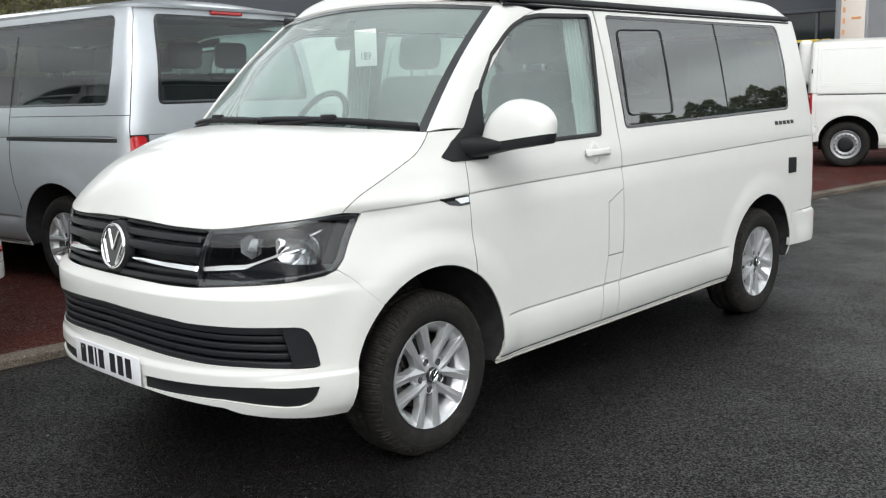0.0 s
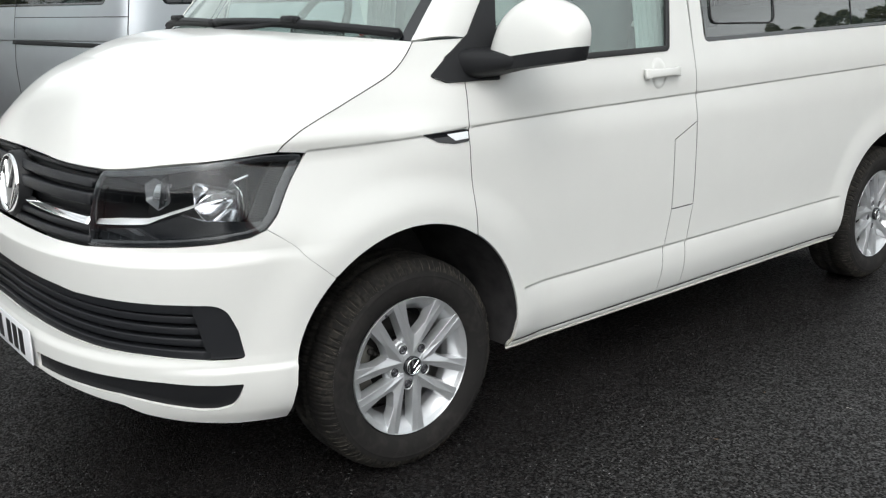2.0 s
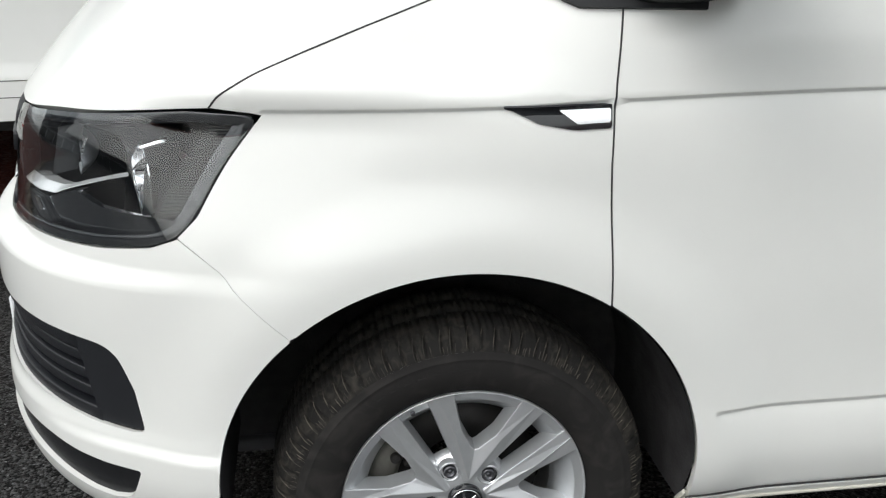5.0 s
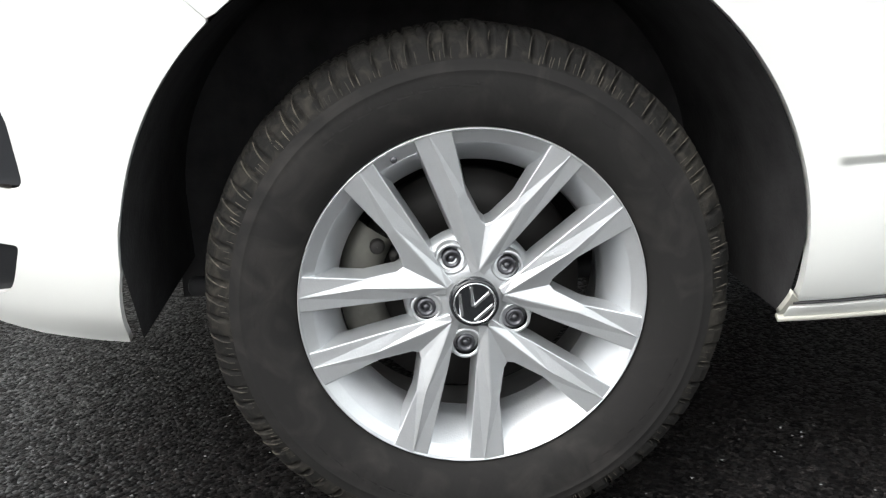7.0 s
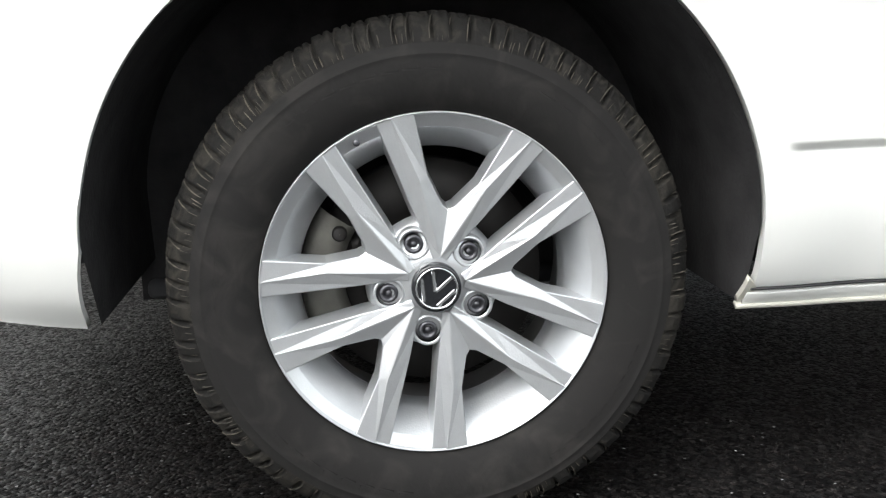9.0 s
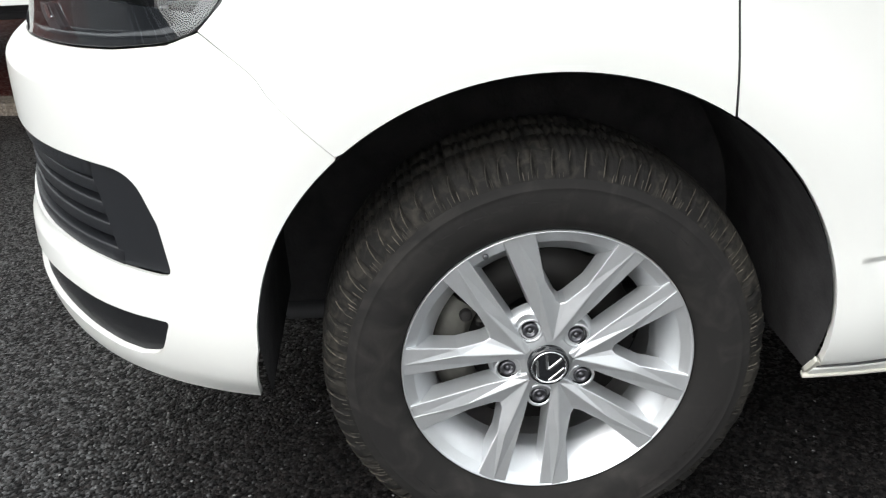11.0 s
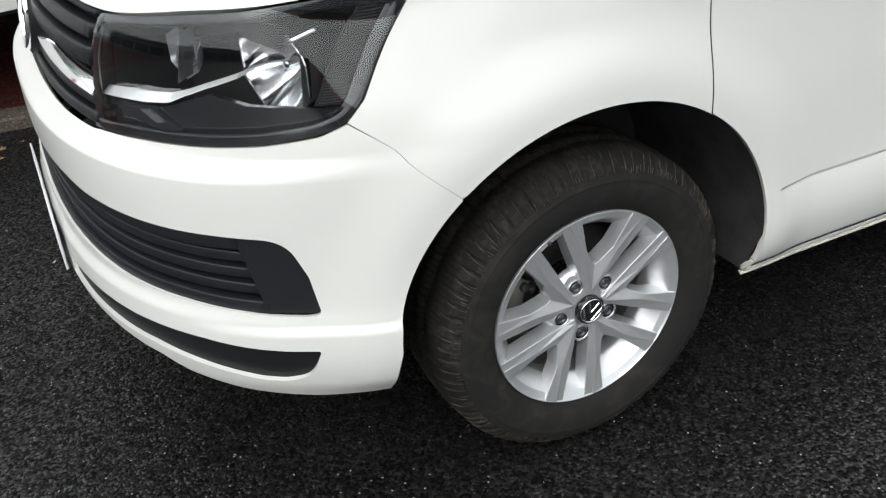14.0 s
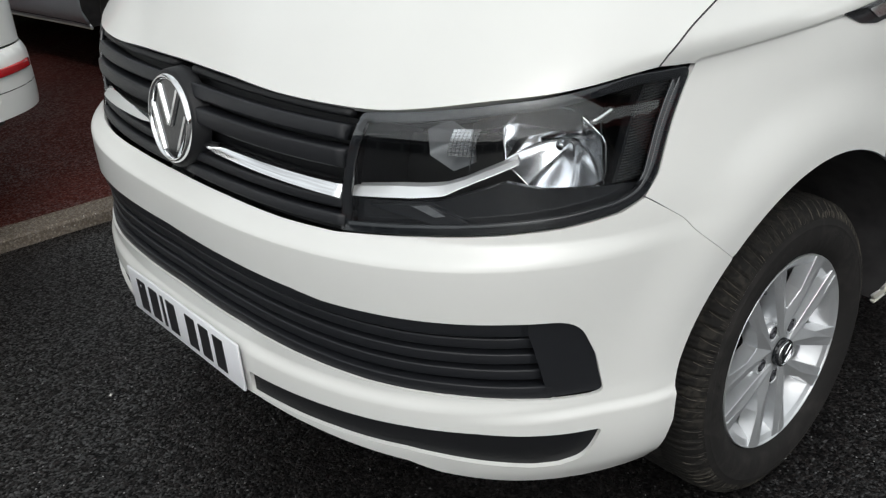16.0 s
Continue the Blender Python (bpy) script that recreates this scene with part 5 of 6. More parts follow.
    if not fine:
        notch = [(g0 - 0.002, 0.601), (g0 - 0.002, 0.580), (g0 + 0.004, 0.553), (g0 + 0.021, 0.536), (g0 + 0.050, 0.530)]
        rb += [(2 * U3 - a, b) for a, b in notch] + notch[::-1]
    bp = part("rear_bumper", region([np.array(rb)], skin, 0.05 if not fine else 0.04, (0.55, 0.57, 0.59, 0.61), 0.02, 0.001), paint, v, "painted rear bumper")
    for k in (1, -1):
        w = float(ur(0.86)) - (0.12 if fine else 0.05)
        w0, w1 = (w, float(ur(0.72))) if k > 0 else (2 * U3 - float(ur(0.72)), 2 * U3 - w)
        part("reflector", bar_on(w0, w1, 0.535, 0.030, 0.012, -0.003 if fine else 0.003, 16, 0.004), REDLENS, bp, "red bumper reflector")
        part("sensor", lathe([(-0.004, 0.012), (0.0008, 0.0115), (0.0012, 0.0105), (0.0004, 0.0095), (0.0004, 0.0004)], 16), paint, bp).matrix_basis = Matrix.Translation(Vector(skin((w1 if k > 0 else w0), 0.445))) @ pose(0, 0, 0, 0, 0, 90)
    if not fine:
        part("bumper_line", bar_on(float(uy(4.45, 0.46)), 2 * U3 - float(uy(4.45, 0.46)), 0.465, 0.003, 0.003, 0.0, 40), SEAL, bp)
    part("inner_skin", region([np.array([(float(ur(0.83)), 0.5), (2 * U3 - float(ur(0.83)), 0.5), (2 * U3 - float(ur(0.83)), 1.17), (float(ur(0.83)), 1.17)])], inner(skin, 0.03), 0.1, (), 0), DARK, v)
    # under the body
    part("underbody", box(0, 2.45, 0.43, 1.02, 4.5, 0.30, 0.05), DARK, v)
    for y0, y1, w in ((0.24, 0.46, 1.20), (1.36, 3.40, 1.70), (4.34, 4.74, 1.56)):
        part("floor_pan", box(0, (y0 + y1) / 2, 0.40, w, y1 - y0, 0.16 if y0 > 1 else 0.10, 0.02), DARK, v)
    part("undertray", box(0, 0.90, 0.250, 1.10, 0.84, 0.030, 0.01), DARK, v, "black plastic tray under the nose")
    part("bulkhead", box(0, 1.02, 1.01, 1.60, 0.05, 0.36), DARK, v)
    # cabin
    part("cabin_floor", box(0, 2.38, 0.55, 1.66, 2.0, 0.05), trim, v)
    part("load_floor", box(0, 3.95, 0.80, 1.60, 1.20, 0.04), trim, v)
    part("dashboard", box(0, 1.16, 1.13, 1.56, 0.40, 0.26, 0.07, seg=3), trim, v, "grey dashboard")
    part("headlining", grid(lambda s, t: np.stack((0.70 * (2 * s - 1), 1.62 + 2.85 * t, 1.815 + 0.02 * (1 - (2 * s - 1) ** 2)), -1), 9, 9), LIGHTTRIM, v)
    if windows:
        add_seat(v, 0.42, 1.86, 0.86, cloth)
        add_seat(v, -0.42, 1.86, 0.86, cloth)
        if not pop:
            for y in (2.85, 3.75):
                for x in (0.45, -0.05, -0.5):
                    add_seat(v, x, y, 0.82, cloth, "rear_seat")
        else:
            bz = np.linspace(0, 1, 14)
            bend = np.stack((0.755 + 0.10 * bz, 3.865 + 0.33 * bz - 0.03 * np.sin(np.pi * bz), 1.80 - 0.45 * bz), -1)
            part("belt", sweep(bend, np.broadcast_to(np.array((1.0, 0, 0.2)), bend.shape), rounded(0.011, 0.004, 0.001)), BLACK, v, "black belt hanging inside the rear window")
            part("bench_seat", box(-0.05, 3.75, 0.90, 1.30, 0.62, 0.24, 0.08, seg=3), cloth, v)
            part("bench_back", box(0, 0, 0, 1.30, 0.18, 0.50, 0.07, pose(-0.05, 4.12, 1.10, -10), 3), cloth, v)
        sw = part("steering_wheel", torus(0.185, 0.016), BLACK, v, "black steering wheel")
        sw.matrix_basis = pose(-0.40, 1.46, 1.305, 58, 0, 0)
        part("wheel_hub", box(0, 0, -0.01, 0.13, 0.10, 0.04, 0.02), BLACK, sw)
        part("wheel_spoke", box(0, 0, -0.005, 0.35, 0.035, 0.02, 0.006), BLACK, sw)
    if fine:
        for s0, s1, t0 in ((0.03, 0.50, 0.006), (0.50, 0.985, 0.010)):
            s = np.linspace(s0, s1, 24)
            bl = screen(s, np.full(24, t0) + 0.012 * np.sin(np.pi * np.linspace(0, 1, 24))) + np.array((0, -0.012, 0.020))
            nb = np.broadcast_to(np.array((0, -0.6, 0.8)), bl.shape)
            wp = part("wiper", sweep(bl, nb, rounded(0.022, 0.026, 0.006)), BLACK, v, "black wiper blade")
            a0 = screen(np.array(s0 + 0.02), np.array(-0.02)) + np.array((0, -0.02, 0.012))
            a1 = bl[13] + np.array((0, -0.006, 0.014))
            arm = np.array([a0 + (a1 - a0) * k for k in np.linspace(0, 1, 10)])
            part("wiper_arm", sweep(arm, np.broadcast_to(np.array((0, -0.6, 0.8)), arm.shape), rounded(0.024, 0.016, 0.005)), BLACK, wp)
            part("wiper_cap", box(*(bl[12] + np.array((0, -0.008, 0.014))), 0.07, 0.03, 0.022, 0.008), BLACK, wp)
        part("cabin_mirror", box(0, 0, 0, 0.22, 0.04, 0.065, 0.018, pose(-0.02, 1.36, 1.70, 8, 0, -8), 3), BLACK, v, "black cabin mirror")
        part("mirror_stem", box(0.0, 1.36, 1.76, 0.03, 0.03, 0.10, 0.008), BLACK, v)
        card = part("hang_card", box(0, 0, 0, 0.145, 0.0015, 0.165, 0.0006, pose(0.215, 1.25, 1.665)), PAPER, v, "white card with a number")
        txt = bpy.data.curves.new("card_number", "FONT")
        txt.body, txt.size, txt.align_x, txt.align_y = "189", 0.050, "CENTER", "CENTER"
        txt.materials.append(INK)
        to = new("card_number", txt)
        to.parent, to.matrix_basis = card, pose(0.213, 1.2485, 1.626, 90, 0, 0)
        for sg in (1, -1):
            part("curtain", grid(lambda s, t, sg=sg: np.stack((sg * (0.845 - 0.09 * t + 0.012 * np.sin(s * 38)), 2.02 + 0.17 * s, 1.22 + 0.56 * t), -1), 40, 6), CURTAIN, v, "pale pleated curtain")
    if short:
        for o in v.children_recursive:
            o.matrix_basis.translation.y = shorter(o.matrix_basis.translation.y)
            for q in o.data.vertices:
                q.co.y = shorter(q.co.y)
        door = part("rear_door", box(0, 4.500, 1.555, 1.46, 0.20, 0.66, 0.07, seg=4), paint, v, "painted rear door standing proud of the tail")
        for sg in (1, -1):
            part("hinge", box(sg * 0.735, 4.53, 1.265, 0.02, 0.05, 0.075, 0.006), BLACK, door)
            part("bumper_corner", box(sg * 0.80, 4.42, 0.45, 0.20, 0.16, 0.20, 0.04, seg=3), GREYBLACK, v, "grey plastic bumper corner")
    for o in v.children_recursive:
        if o.data and o.data.materials and o.data.materials[0] in (SCREEN, PRIVACY, DOORGLASS, TINTED):
            o.visible_shadow = False
    for x, y in ((0.918, 0.908), (-0.918, 0.908), (0.914, 3.895), (-0.914, 3.895)):
        add_wheel(v, x, y, wheels, fine or x > 0)
    return v


def headlamp(v, sg, fine):
    """Headlamp: clear lens over a dark housing with two reflectors, a chrome blade and a ribbed side marker."""
    op = lambda pts: np.array([(sg * a, b) for a, b in pts])
    out = op(LAMP)
    lens = part("headlamp", region([out], skin, 0.03, (), 0.012, 0.001), CLEAR if fine else GLOSSBLACK, v, "clear headlamp with chrome blade and dark housing")
    lens.visible_shadow = False
    part("lamp_rim", line_on(inset(resample(out, 0.012), 0.009, False), 0.018, 0.010, -0.0055, True, 0.02), GLOSSBLACK, lens)
    if not fine:
        return
    part("lamp_housing", region([out], inner(skin, 0.195), 0.03, (), -0.185, 0.004), BLACK, lens)
    on = lambda d: inner(skin, d)
    part("lower_tray", region([op([(0.512, 0.789), (0.515, 0.838), (0.69, 0.850), (0.81, 0.884), (0.88, 0.868), (1.060, 0.862), (1.050, 0.842), (1.009, 0.827), (0.911, 0.815), (0.817, 0.809), (0.673, 0.801)])], on(0.024), 0.03, (), 0.012), GLOSSBLACK, lens)
    u = np.linspace(0.514, 0.830, 40)
    u, z = (u if sg > 0 else -u[::-1]), np.interp(u, (0.514, 0.600, 0.690, 0.760, 0.830), (0.849, 0.856, 0.860, 0.882, 0.901))
    z = z if sg > 0 else z[::-1]
    nr = normal_of(skin, u, z)
    wd = np.interp(np.abs(u), (0.514, 0.60, 0.694, 0.72, 0.842), (0.62, 0.80, 0.68, 0.42, 0.30))
    pf = np.array([[(0.012 * q, -0.055), (0.013 * q, -0.0300), (0.0123 * q, -0.0285), (-0.0055 * q, -0.0145), (-0.0080 * q, -0.0140), (-0.0095 * q, -0.016), (-0.0095 * q, -0.055)] for q in wd])
    sunk = np.interp(np.abs(u), (0.514, 0.64, 0.830), (0.0, 0.008, 0.058))[:, None]
    part("chrome_blade", sweep(skin(u, z) - nr * sunk, nr, pf, crisp=True), BLADE, lens, "silvered blade with the sky's gleam in its colour")
    part("chrome_tip", line_on(op([(0.968, 0.972), (1.018, 0.986)]), 0.008, 0.010, -0.020, False, 0.012), CHROME, lens)
    part("indicator", region([op([(0.556, 0.834), (0.672, 0.846), (0.745, 0.817), (0.683, 0.814)])], on(0.016), 0.02, (), 0.008), GREYBLACK, lens)
    part("indicator_lens", region([op([(0.640, 0.842), (0.672, 0.845), (0.705, 0.829), (0.685, 0.826)])], on(0.013), 0.02, (), 0.004), REFLECTOR, lens)
    back = lambda z: float(np.interp(z, (0.840, 0.874, 0.945, 1.026), (1.058, 1.090, 1.131, 1.176))) - 0.024
    part("marker_panel", region([op([(back(z) - 0.056, z) for z in (0.868, 0.92, 1.012)] + [(back(z) + 0.004, z) for z in (1.012, 0.92, 0.868)])], on(0.020), 0.02, (), 0.02), BLACK, lens)
    part("lamp_edge", line_on(op([(back(z) + 0.011, z) for z in np.linspace(0.852, 1.016, 9)]), 0.028, 0.008, -0.006, False, 0.02), GLOSSBLACK, lens)
    for k in range(32):
        z = 0.872 + 0.0043 * k
        part("marker_rib", line_on(op([(back(z) - 0.050, z), (back(z), z + 0.002)]), 0.0021, 0.005, -0.018, False, 0.02), RIBGREY, lens)

    def bowl(u, z, w, h, depth, d, k, turn=0.0, sides=8):
        o = on(d)(sg * u, z)
        ax = Vector((sg * 0.30, -0.95, -0.02)).normalized()
        ex = Vector((0, 0, 1)).cross(ax).normalized() * -sg
        ez = Vector((0, 0, 1))
        o, ax, ex, ez = np.array(o), np.array(ax), np.array(ex), np.array(ez)

        def f(s, t):
            a = 2 * np.pi * np.asarray(s)
            rad = np.cos(np.pi / sides) / np.cos(np.mod(a + turn, 2 * np.pi / sides) - np.pi / sides)
            rr = np.asarray(t) * rad
            return o + ex * (w / 2 * rr * np.cos(a))[..., None] + ez * (h / 2 * rr * np.sin(a))[..., None] - ax * (depth * (1 - np.asarray(t) ** k))[..., None]
        return f, o, ax
    f, o, ax = bowl(0.914, 0.913, 0.200, 0.168, 0.070, 0.092, 2.0, 0.39, 8)
    me = grid(f, 33, 12)
    part("reflector", me, REFLECTOR, lens, "faceted chrome reflector")
    part("bulb_cap", lathe([(0, 0.009), (0.022, 0.009), (0.026, 0.006), (0.026, 0.0004)], 20), CHROME, lens).matrix_basis = Matrix.Translation(Vector(o - ax * 0.048)) @ Vector(ax).to_track_quat("X", "Z").to_matrix().to_4x4()
    part("reflector_edge", sweep(f(np.linspace(0, 1, 34)[:-1], np.ones(33)), np.broadcast_to(ax, (33, 3)), rounded(0.004, 0.004, 0.0015, 2), True), CHROME, lens)
    ex = -np.cross((0, 0, 1), ax) * sg / np.linalg.norm(np.cross((0, 0, 1), ax))
    spot = lambda a, b, c: o - ex * a + np.array((0, 0, 1)) * b + ax * c
    bend = lambda f0, f1, n=8: grid(lambda s, t: f0(s) * (1 - t[..., None]) + f1(s) * t[..., None], n, 3)
    rows = lambda a, b, c: (lambda s: np.stack([spot(x, y, w) for x, y, w in zip(np.ravel(a(s)), np.ravel(b(s)), np.ravel(c(s)))]).reshape(*np.shape(s), 3))
    part("reflector_brow", bend(rows(lambda s: -0.062 + 0.122 * s, lambda s: 0.050 - 0.004 * s, lambda s: 0.020 + 0 * s), rows(lambda s: -0.054 + 0.108 * s, lambda s: 0.079 + 0 * s, lambda s: -0.002 + 0 * s)), REFLECTOR, lens, "bright brow over the reflector")
    # Added curved plate, tilted to the sky, shapes the bowl's white highlight.
    part("reflector_shelf", bend(rows(lambda s: -0.084 + 0.150 * s, lambda s: -0.020 + 0.052 * s + 0.014 * np.sin(np.pi * s), lambda s: 0.012 - 0.016 * np.sin(np.pi * s)),
                                 rows(lambda s: -0.070 + 0.140 * s, lambda s: 0.010 + 0.040 * s - 0.004 * np.sin(np.pi * s), lambda s: -0.012 - 0.022 * np.sin(np.pi * s)), 14), REFLECTOR, lens, "added curved plate for the bowl's white highlight")
    f, o, ax = bowl(0.694, 0.936, 0.105, 0.092, 0.035, 0.075, 2.0, 0.52, 6)
    part("inner_reflector", grid(f, 25, 9), STEEL, lens, "grey inner reflector")
    for i in range(7):
        for j in range(8):
            zz = 0.917 + 0.0078 * j
            uu = 0.690 + 0.0078 * i + 0.10 * (zz - 0.924)
            part("sidelight_facet", region([op([(uu, zz), (uu + 0.0064, zz + 0.0005), (uu + 0.0064, zz + 0.0069), (uu, zz + 0.0064)])], on(0.064 + 0.0004 * ((i + j) % 2)), 0.02, (), 0.004), PEARL, lens)
    for u, z0, z1, d, c in ((0.745, 0.900, 0.985, 0.050, 0.74), (0.985, 0.868, 0.976, 0.060, 0.62)):
        a0, a1 = on(0.016)(sg * u, z0), on(0.016)(sg * u, z1)
        bk = np.array((-sg * c, math.sqrt(1 - c * c), 0)) * d
        ed = np.array((sg * 0.0018, 0.0005, 0))
        q = [a0, a1, a1 + bk, a0 + bk]
        part("reflector_side", mesh("plate", q + [w + ed for w in q], [(0, 1, 2, 3), (7, 6, 5, 4), (0, 4, 5, 1), (1, 5, 6, 2), (2, 6, 7, 3), (3, 7, 4, 0)], flat_from=0), LAMPGREY, lens)


def torus(R, r, n=48, k=12):
    def f(s, t):
        a, b = 2 * np.pi * np.asarray(s), 2 * np.pi * np.asarray(t)
        return np.stack(((R + r * np.cos(b)) * np.cos(a), (R + r * np.cos(b)) * np.sin(a), r * np.sin(b)), -1)
    return grid(f, n, k)


def mirror(v, sg, paint):
    """Door mirror: painted cap over a black sole and arm."""
    def shell(z0, z1, grow=0.0):
        def f(s, t):
            a = np.pi * (np.asarray(s) * 2)
            z = z0 + (z1 - z0) * np.asarray(t)
            k = np.clip((z - 1.205) / 0.218, 0, 1)
            w = np.sqrt(np.clip(1 - np.abs(2 * k - 0.72) ** 3.0 / 2.15, 0.02, 1))
            cx, cy = 1.066, 1.270 + 0.02 * k
            c, si = np.cos(a), np.sin(a)
            ex = np.where(c < 0, 0.165, 0.170) * w * (1 + grow)
            ey = 0.080 * w * (1 + grow)
            lean = np.where(c < 0, 1 - 0.46 * np.clip((z - 1.235) / 0.19, 0, 1) ** 1.2, 1.0)
            x = cx + ex * lean * np.sign(c) * np.abs(c) ** 0.75
            y = cy + np.where(si < 0, ey * -np.abs(si) ** 0.9, 0.075 * w * np.abs(si) ** 0.6) + 0.10 * (x - cx)
            return np.stack((sg * x, y, z + 0.15 * (x - cx) * np.clip((1.36 - z) / 0.1, 0, 1)), -1)
        return f if sg > 0 else (lambda s, t: f(1 - np.asarray(s), t))
    cap = part("mirror_cap", grid(shell(1.262, 1.421, 0.01), 41, 19), paint, v, "painted door mirror cap")
    part("mirror_housing", grid(shell(1.224, 1.266), 41, 8), BLACK, v, "black mirror housing")
    part("mirror_top", grid(lambda s, t: shell(1.421, 1.421, 0.01)(s, 0 * t) * (1 - t[..., None]) + t[..., None] * np.array((sg * 1.085, 1.288, 1.4255)), 41, 4), paint, cap)
    part("mirror_sole", grid(lambda s, t: shell(1.224, 1.224)(s, 0 * t) * (1 - t[..., None]) + t[..., None] * np.array((sg * 1.066, 1.272, 1.224)), 41, 4), BLACK, cap)
    part("mirror_glass", box(sg * 1.070, 1.338, 1.310, 0.16, 0.004, 0.11, 0.002), CHROME, cap)

    def arm(s, t):
        a = 2 * np.pi * np.asarray(s)
        q = np.asarray(t)
        x = 0.875 + 0.215 * q
        hy, hz = 0.088 - 0.035 * q, 0.050 - 0.032 * q
        c, si = np.cos(a), np.sin(a)
        return np.stack((sg * x, 1.205 + 0.055 * q + hy * np.sign(c) * np.abs(c) ** 0.6, 1.230 + 0.016 * q + hz * np.sign(si) * np.abs(si) ** 0.6), -1)
    part("mirror_arm", grid(arm if sg > 0 else (lambda s, t: arm(1 - np.asarray(s), t)), 33, 8), BLACK, cap)


def handle(door, sg, paint):
    """Pull handle with a round dish behind it."""
    y, z = 2.035, 1.152
    n = 20
    t = np.linspace(0, 1, n)
    ys = 1.945 + 0.195 * t
    u = uy(ys, z + 0 * ys) * sg
    nr = normal_of(skin, u, z + 0 * u)
    lift = 0.016 * np.sin(np.pi * np.clip(t, 0.02, 0.98)) ** 0.35
    prof = np.array([rounded(0.030 if 0.12 < k < 0.86 else 0.036, 0.014, 0.006) for k in t])
    part("door_handle", sweep(skin(u, z + 0 * u) + nr * (0.006 + lift)[:, None], nr, prof), paint, door, "painted pull handle")

    def dish(s, t):
        a = 2 * np.pi * np.asarray(s)
        r = 0.055 * np.asarray(t)
        uu, zz = sg * uy(y, z) + r * 0.8 * np.cos(a), z + r * np.sin(a)
        return skin(uu, zz) + normal_of(skin, uu, zz) * (0.0035 * np.sin(np.pi * np.asarray(t) ** 2))[..., None]
    part("handle_dish", grid(dish, 40, 12), paint, door)


# ---- the place ----
def flat(pts, z=0.0):
    """A level polygon from (x, y) or (x, y, z) points."""
    return mesh("flat", [(p[0], p[1], p[2] if len(p) > 2 else z) for p in pts], [tuple(range(len(pts)))], flat_from=0)


tagged(part("ground", flat([(-400, -400), (400, -400), (400, 400), (-400, 400)]), ASPHALT), "damp dark asphalt car park with coarse chippings", "ground", kind="structure")
KERB = [(-3.2, -16.0), (-1.84, -0.6), (-1.73, 0.7), (-1.0, 9.6), (-0.72, 11.6), (0.1, 12.6), (2.6, 13.6), (30.0, 20.0)]


def kerb_points(step):
    out, acc = [], 0.0
    for a, b in zip(KERB[:-1], KERB[1:]):
        a, b = np.array(a), np.array(b)
        k = max(1, int(round(np.linalg.norm(b - a) / step)))
        out += [tuple(a + (b - a) * j / k) for j in range(k)]
    return out + [KERB[-1]]


LEVEL = 0.125


def pavement():
    """The raised red forecourt behind the kerb."""
    kp = np.array(kerb_points(1.5))
    d = np.gradient(kp, axis=0)
    n = np.stack((-d[:, 1], d[:, 0]), -1)
    n /= np.linalg.norm(n, axis=1, keepdims=True)
    v, rows = [], ((0.118, 0.052), (0.5, 0.085), (0.9, LEVEL), (3.0, LEVEL), (8.0, LEVEL))
    for w, z in rows:
        v += [(*(p + q * w), z) for p, q in zip(kp, n)]
    far = [(-60.0 + 0.9 * max(0, k - 14), p[1] + (40 if k > 14 else 0), LEVEL) for k, p in enumerate(kp)]
    v += far
    m = len(kp)
    fs = [(r * m + j, r * m + j + 1, (r + 1) * m + j + 1, (r + 1) * m + j) for r in range(len(rows)) for j in range(m - 1)]
    return mesh("pavement", v, fs)


tagged(part("pavement", pavement(), REDWAY), "dark red surfaced forecourt, damp", "pavement", kind="structure")


def kerb_stone(length):
    prof = [(0.0, -0.05), (0.0, 0.040), (0.008, 0.050), (0.118, 0.055), (0.118, -0.05)]
    v = [(a, s * (length / 2 - 0.004), b) for s in (-1, 1) for a, b in prof]
    return mesh("kerb_stone", v, [(j, j + 1, j + 6, j + 5) for j in range(4)] + [(4, 3, 2, 1, 0), (5, 6, 7, 8, 9)], flat_from=0)


kerb = thing("kerb", "low worn concrete kerb stones along the forecourt", "kerb", kind="structure")
kp = np.array(kerb_points(0.9))
for a, b in zip(kp[:-1], kp[1:]):
    d = b - a
    o = part("kerb_stone", kerb_stone(float(np.linalg.norm(d))), STONE, kerb)
    o.matrix_basis = pose((a[0] + b[0]) / 2, (a[1] + b[1]) / 2, random.uniform(-0.004, 0.002), 0, 0, 180 + math.degrees(math.atan2(-d[0], d[1])))

camper = van("camper_van", "white camper van with pop-top roof and alloy wheels on the asphalt", None, WHITE, True, True, "alloy", True)
silver = van("silver_minibus", "silver passenger van parked on the red forecourt", pose(-6.945, 1.600, LEVEL, 0, 0, -82.3), SILVER, True, False, "alloy", False, True)
white = van("white_minibus", "white passenger van with red tail lamps backed to the kerb", pose(-6.490, -1.080, LEVEL, 0, 0, -83.7), WHITE, True, False, "steel", False)
other = van("white_panel_van", "white panel van with plain rear doors past the silver one", pose(-7.50, 4.55, LEVEL, 0, 0, -82.5), WHITE, False, False, "steel", False)
panel_van = van("panel_van", "white panel van with grey steel wheels, windowless sides", pose(1.66, 14.70, LEVEL, 0, 0, 110), WHITE, False, False, "steel", False, lift=0.0, crown=-0.02, short=True)

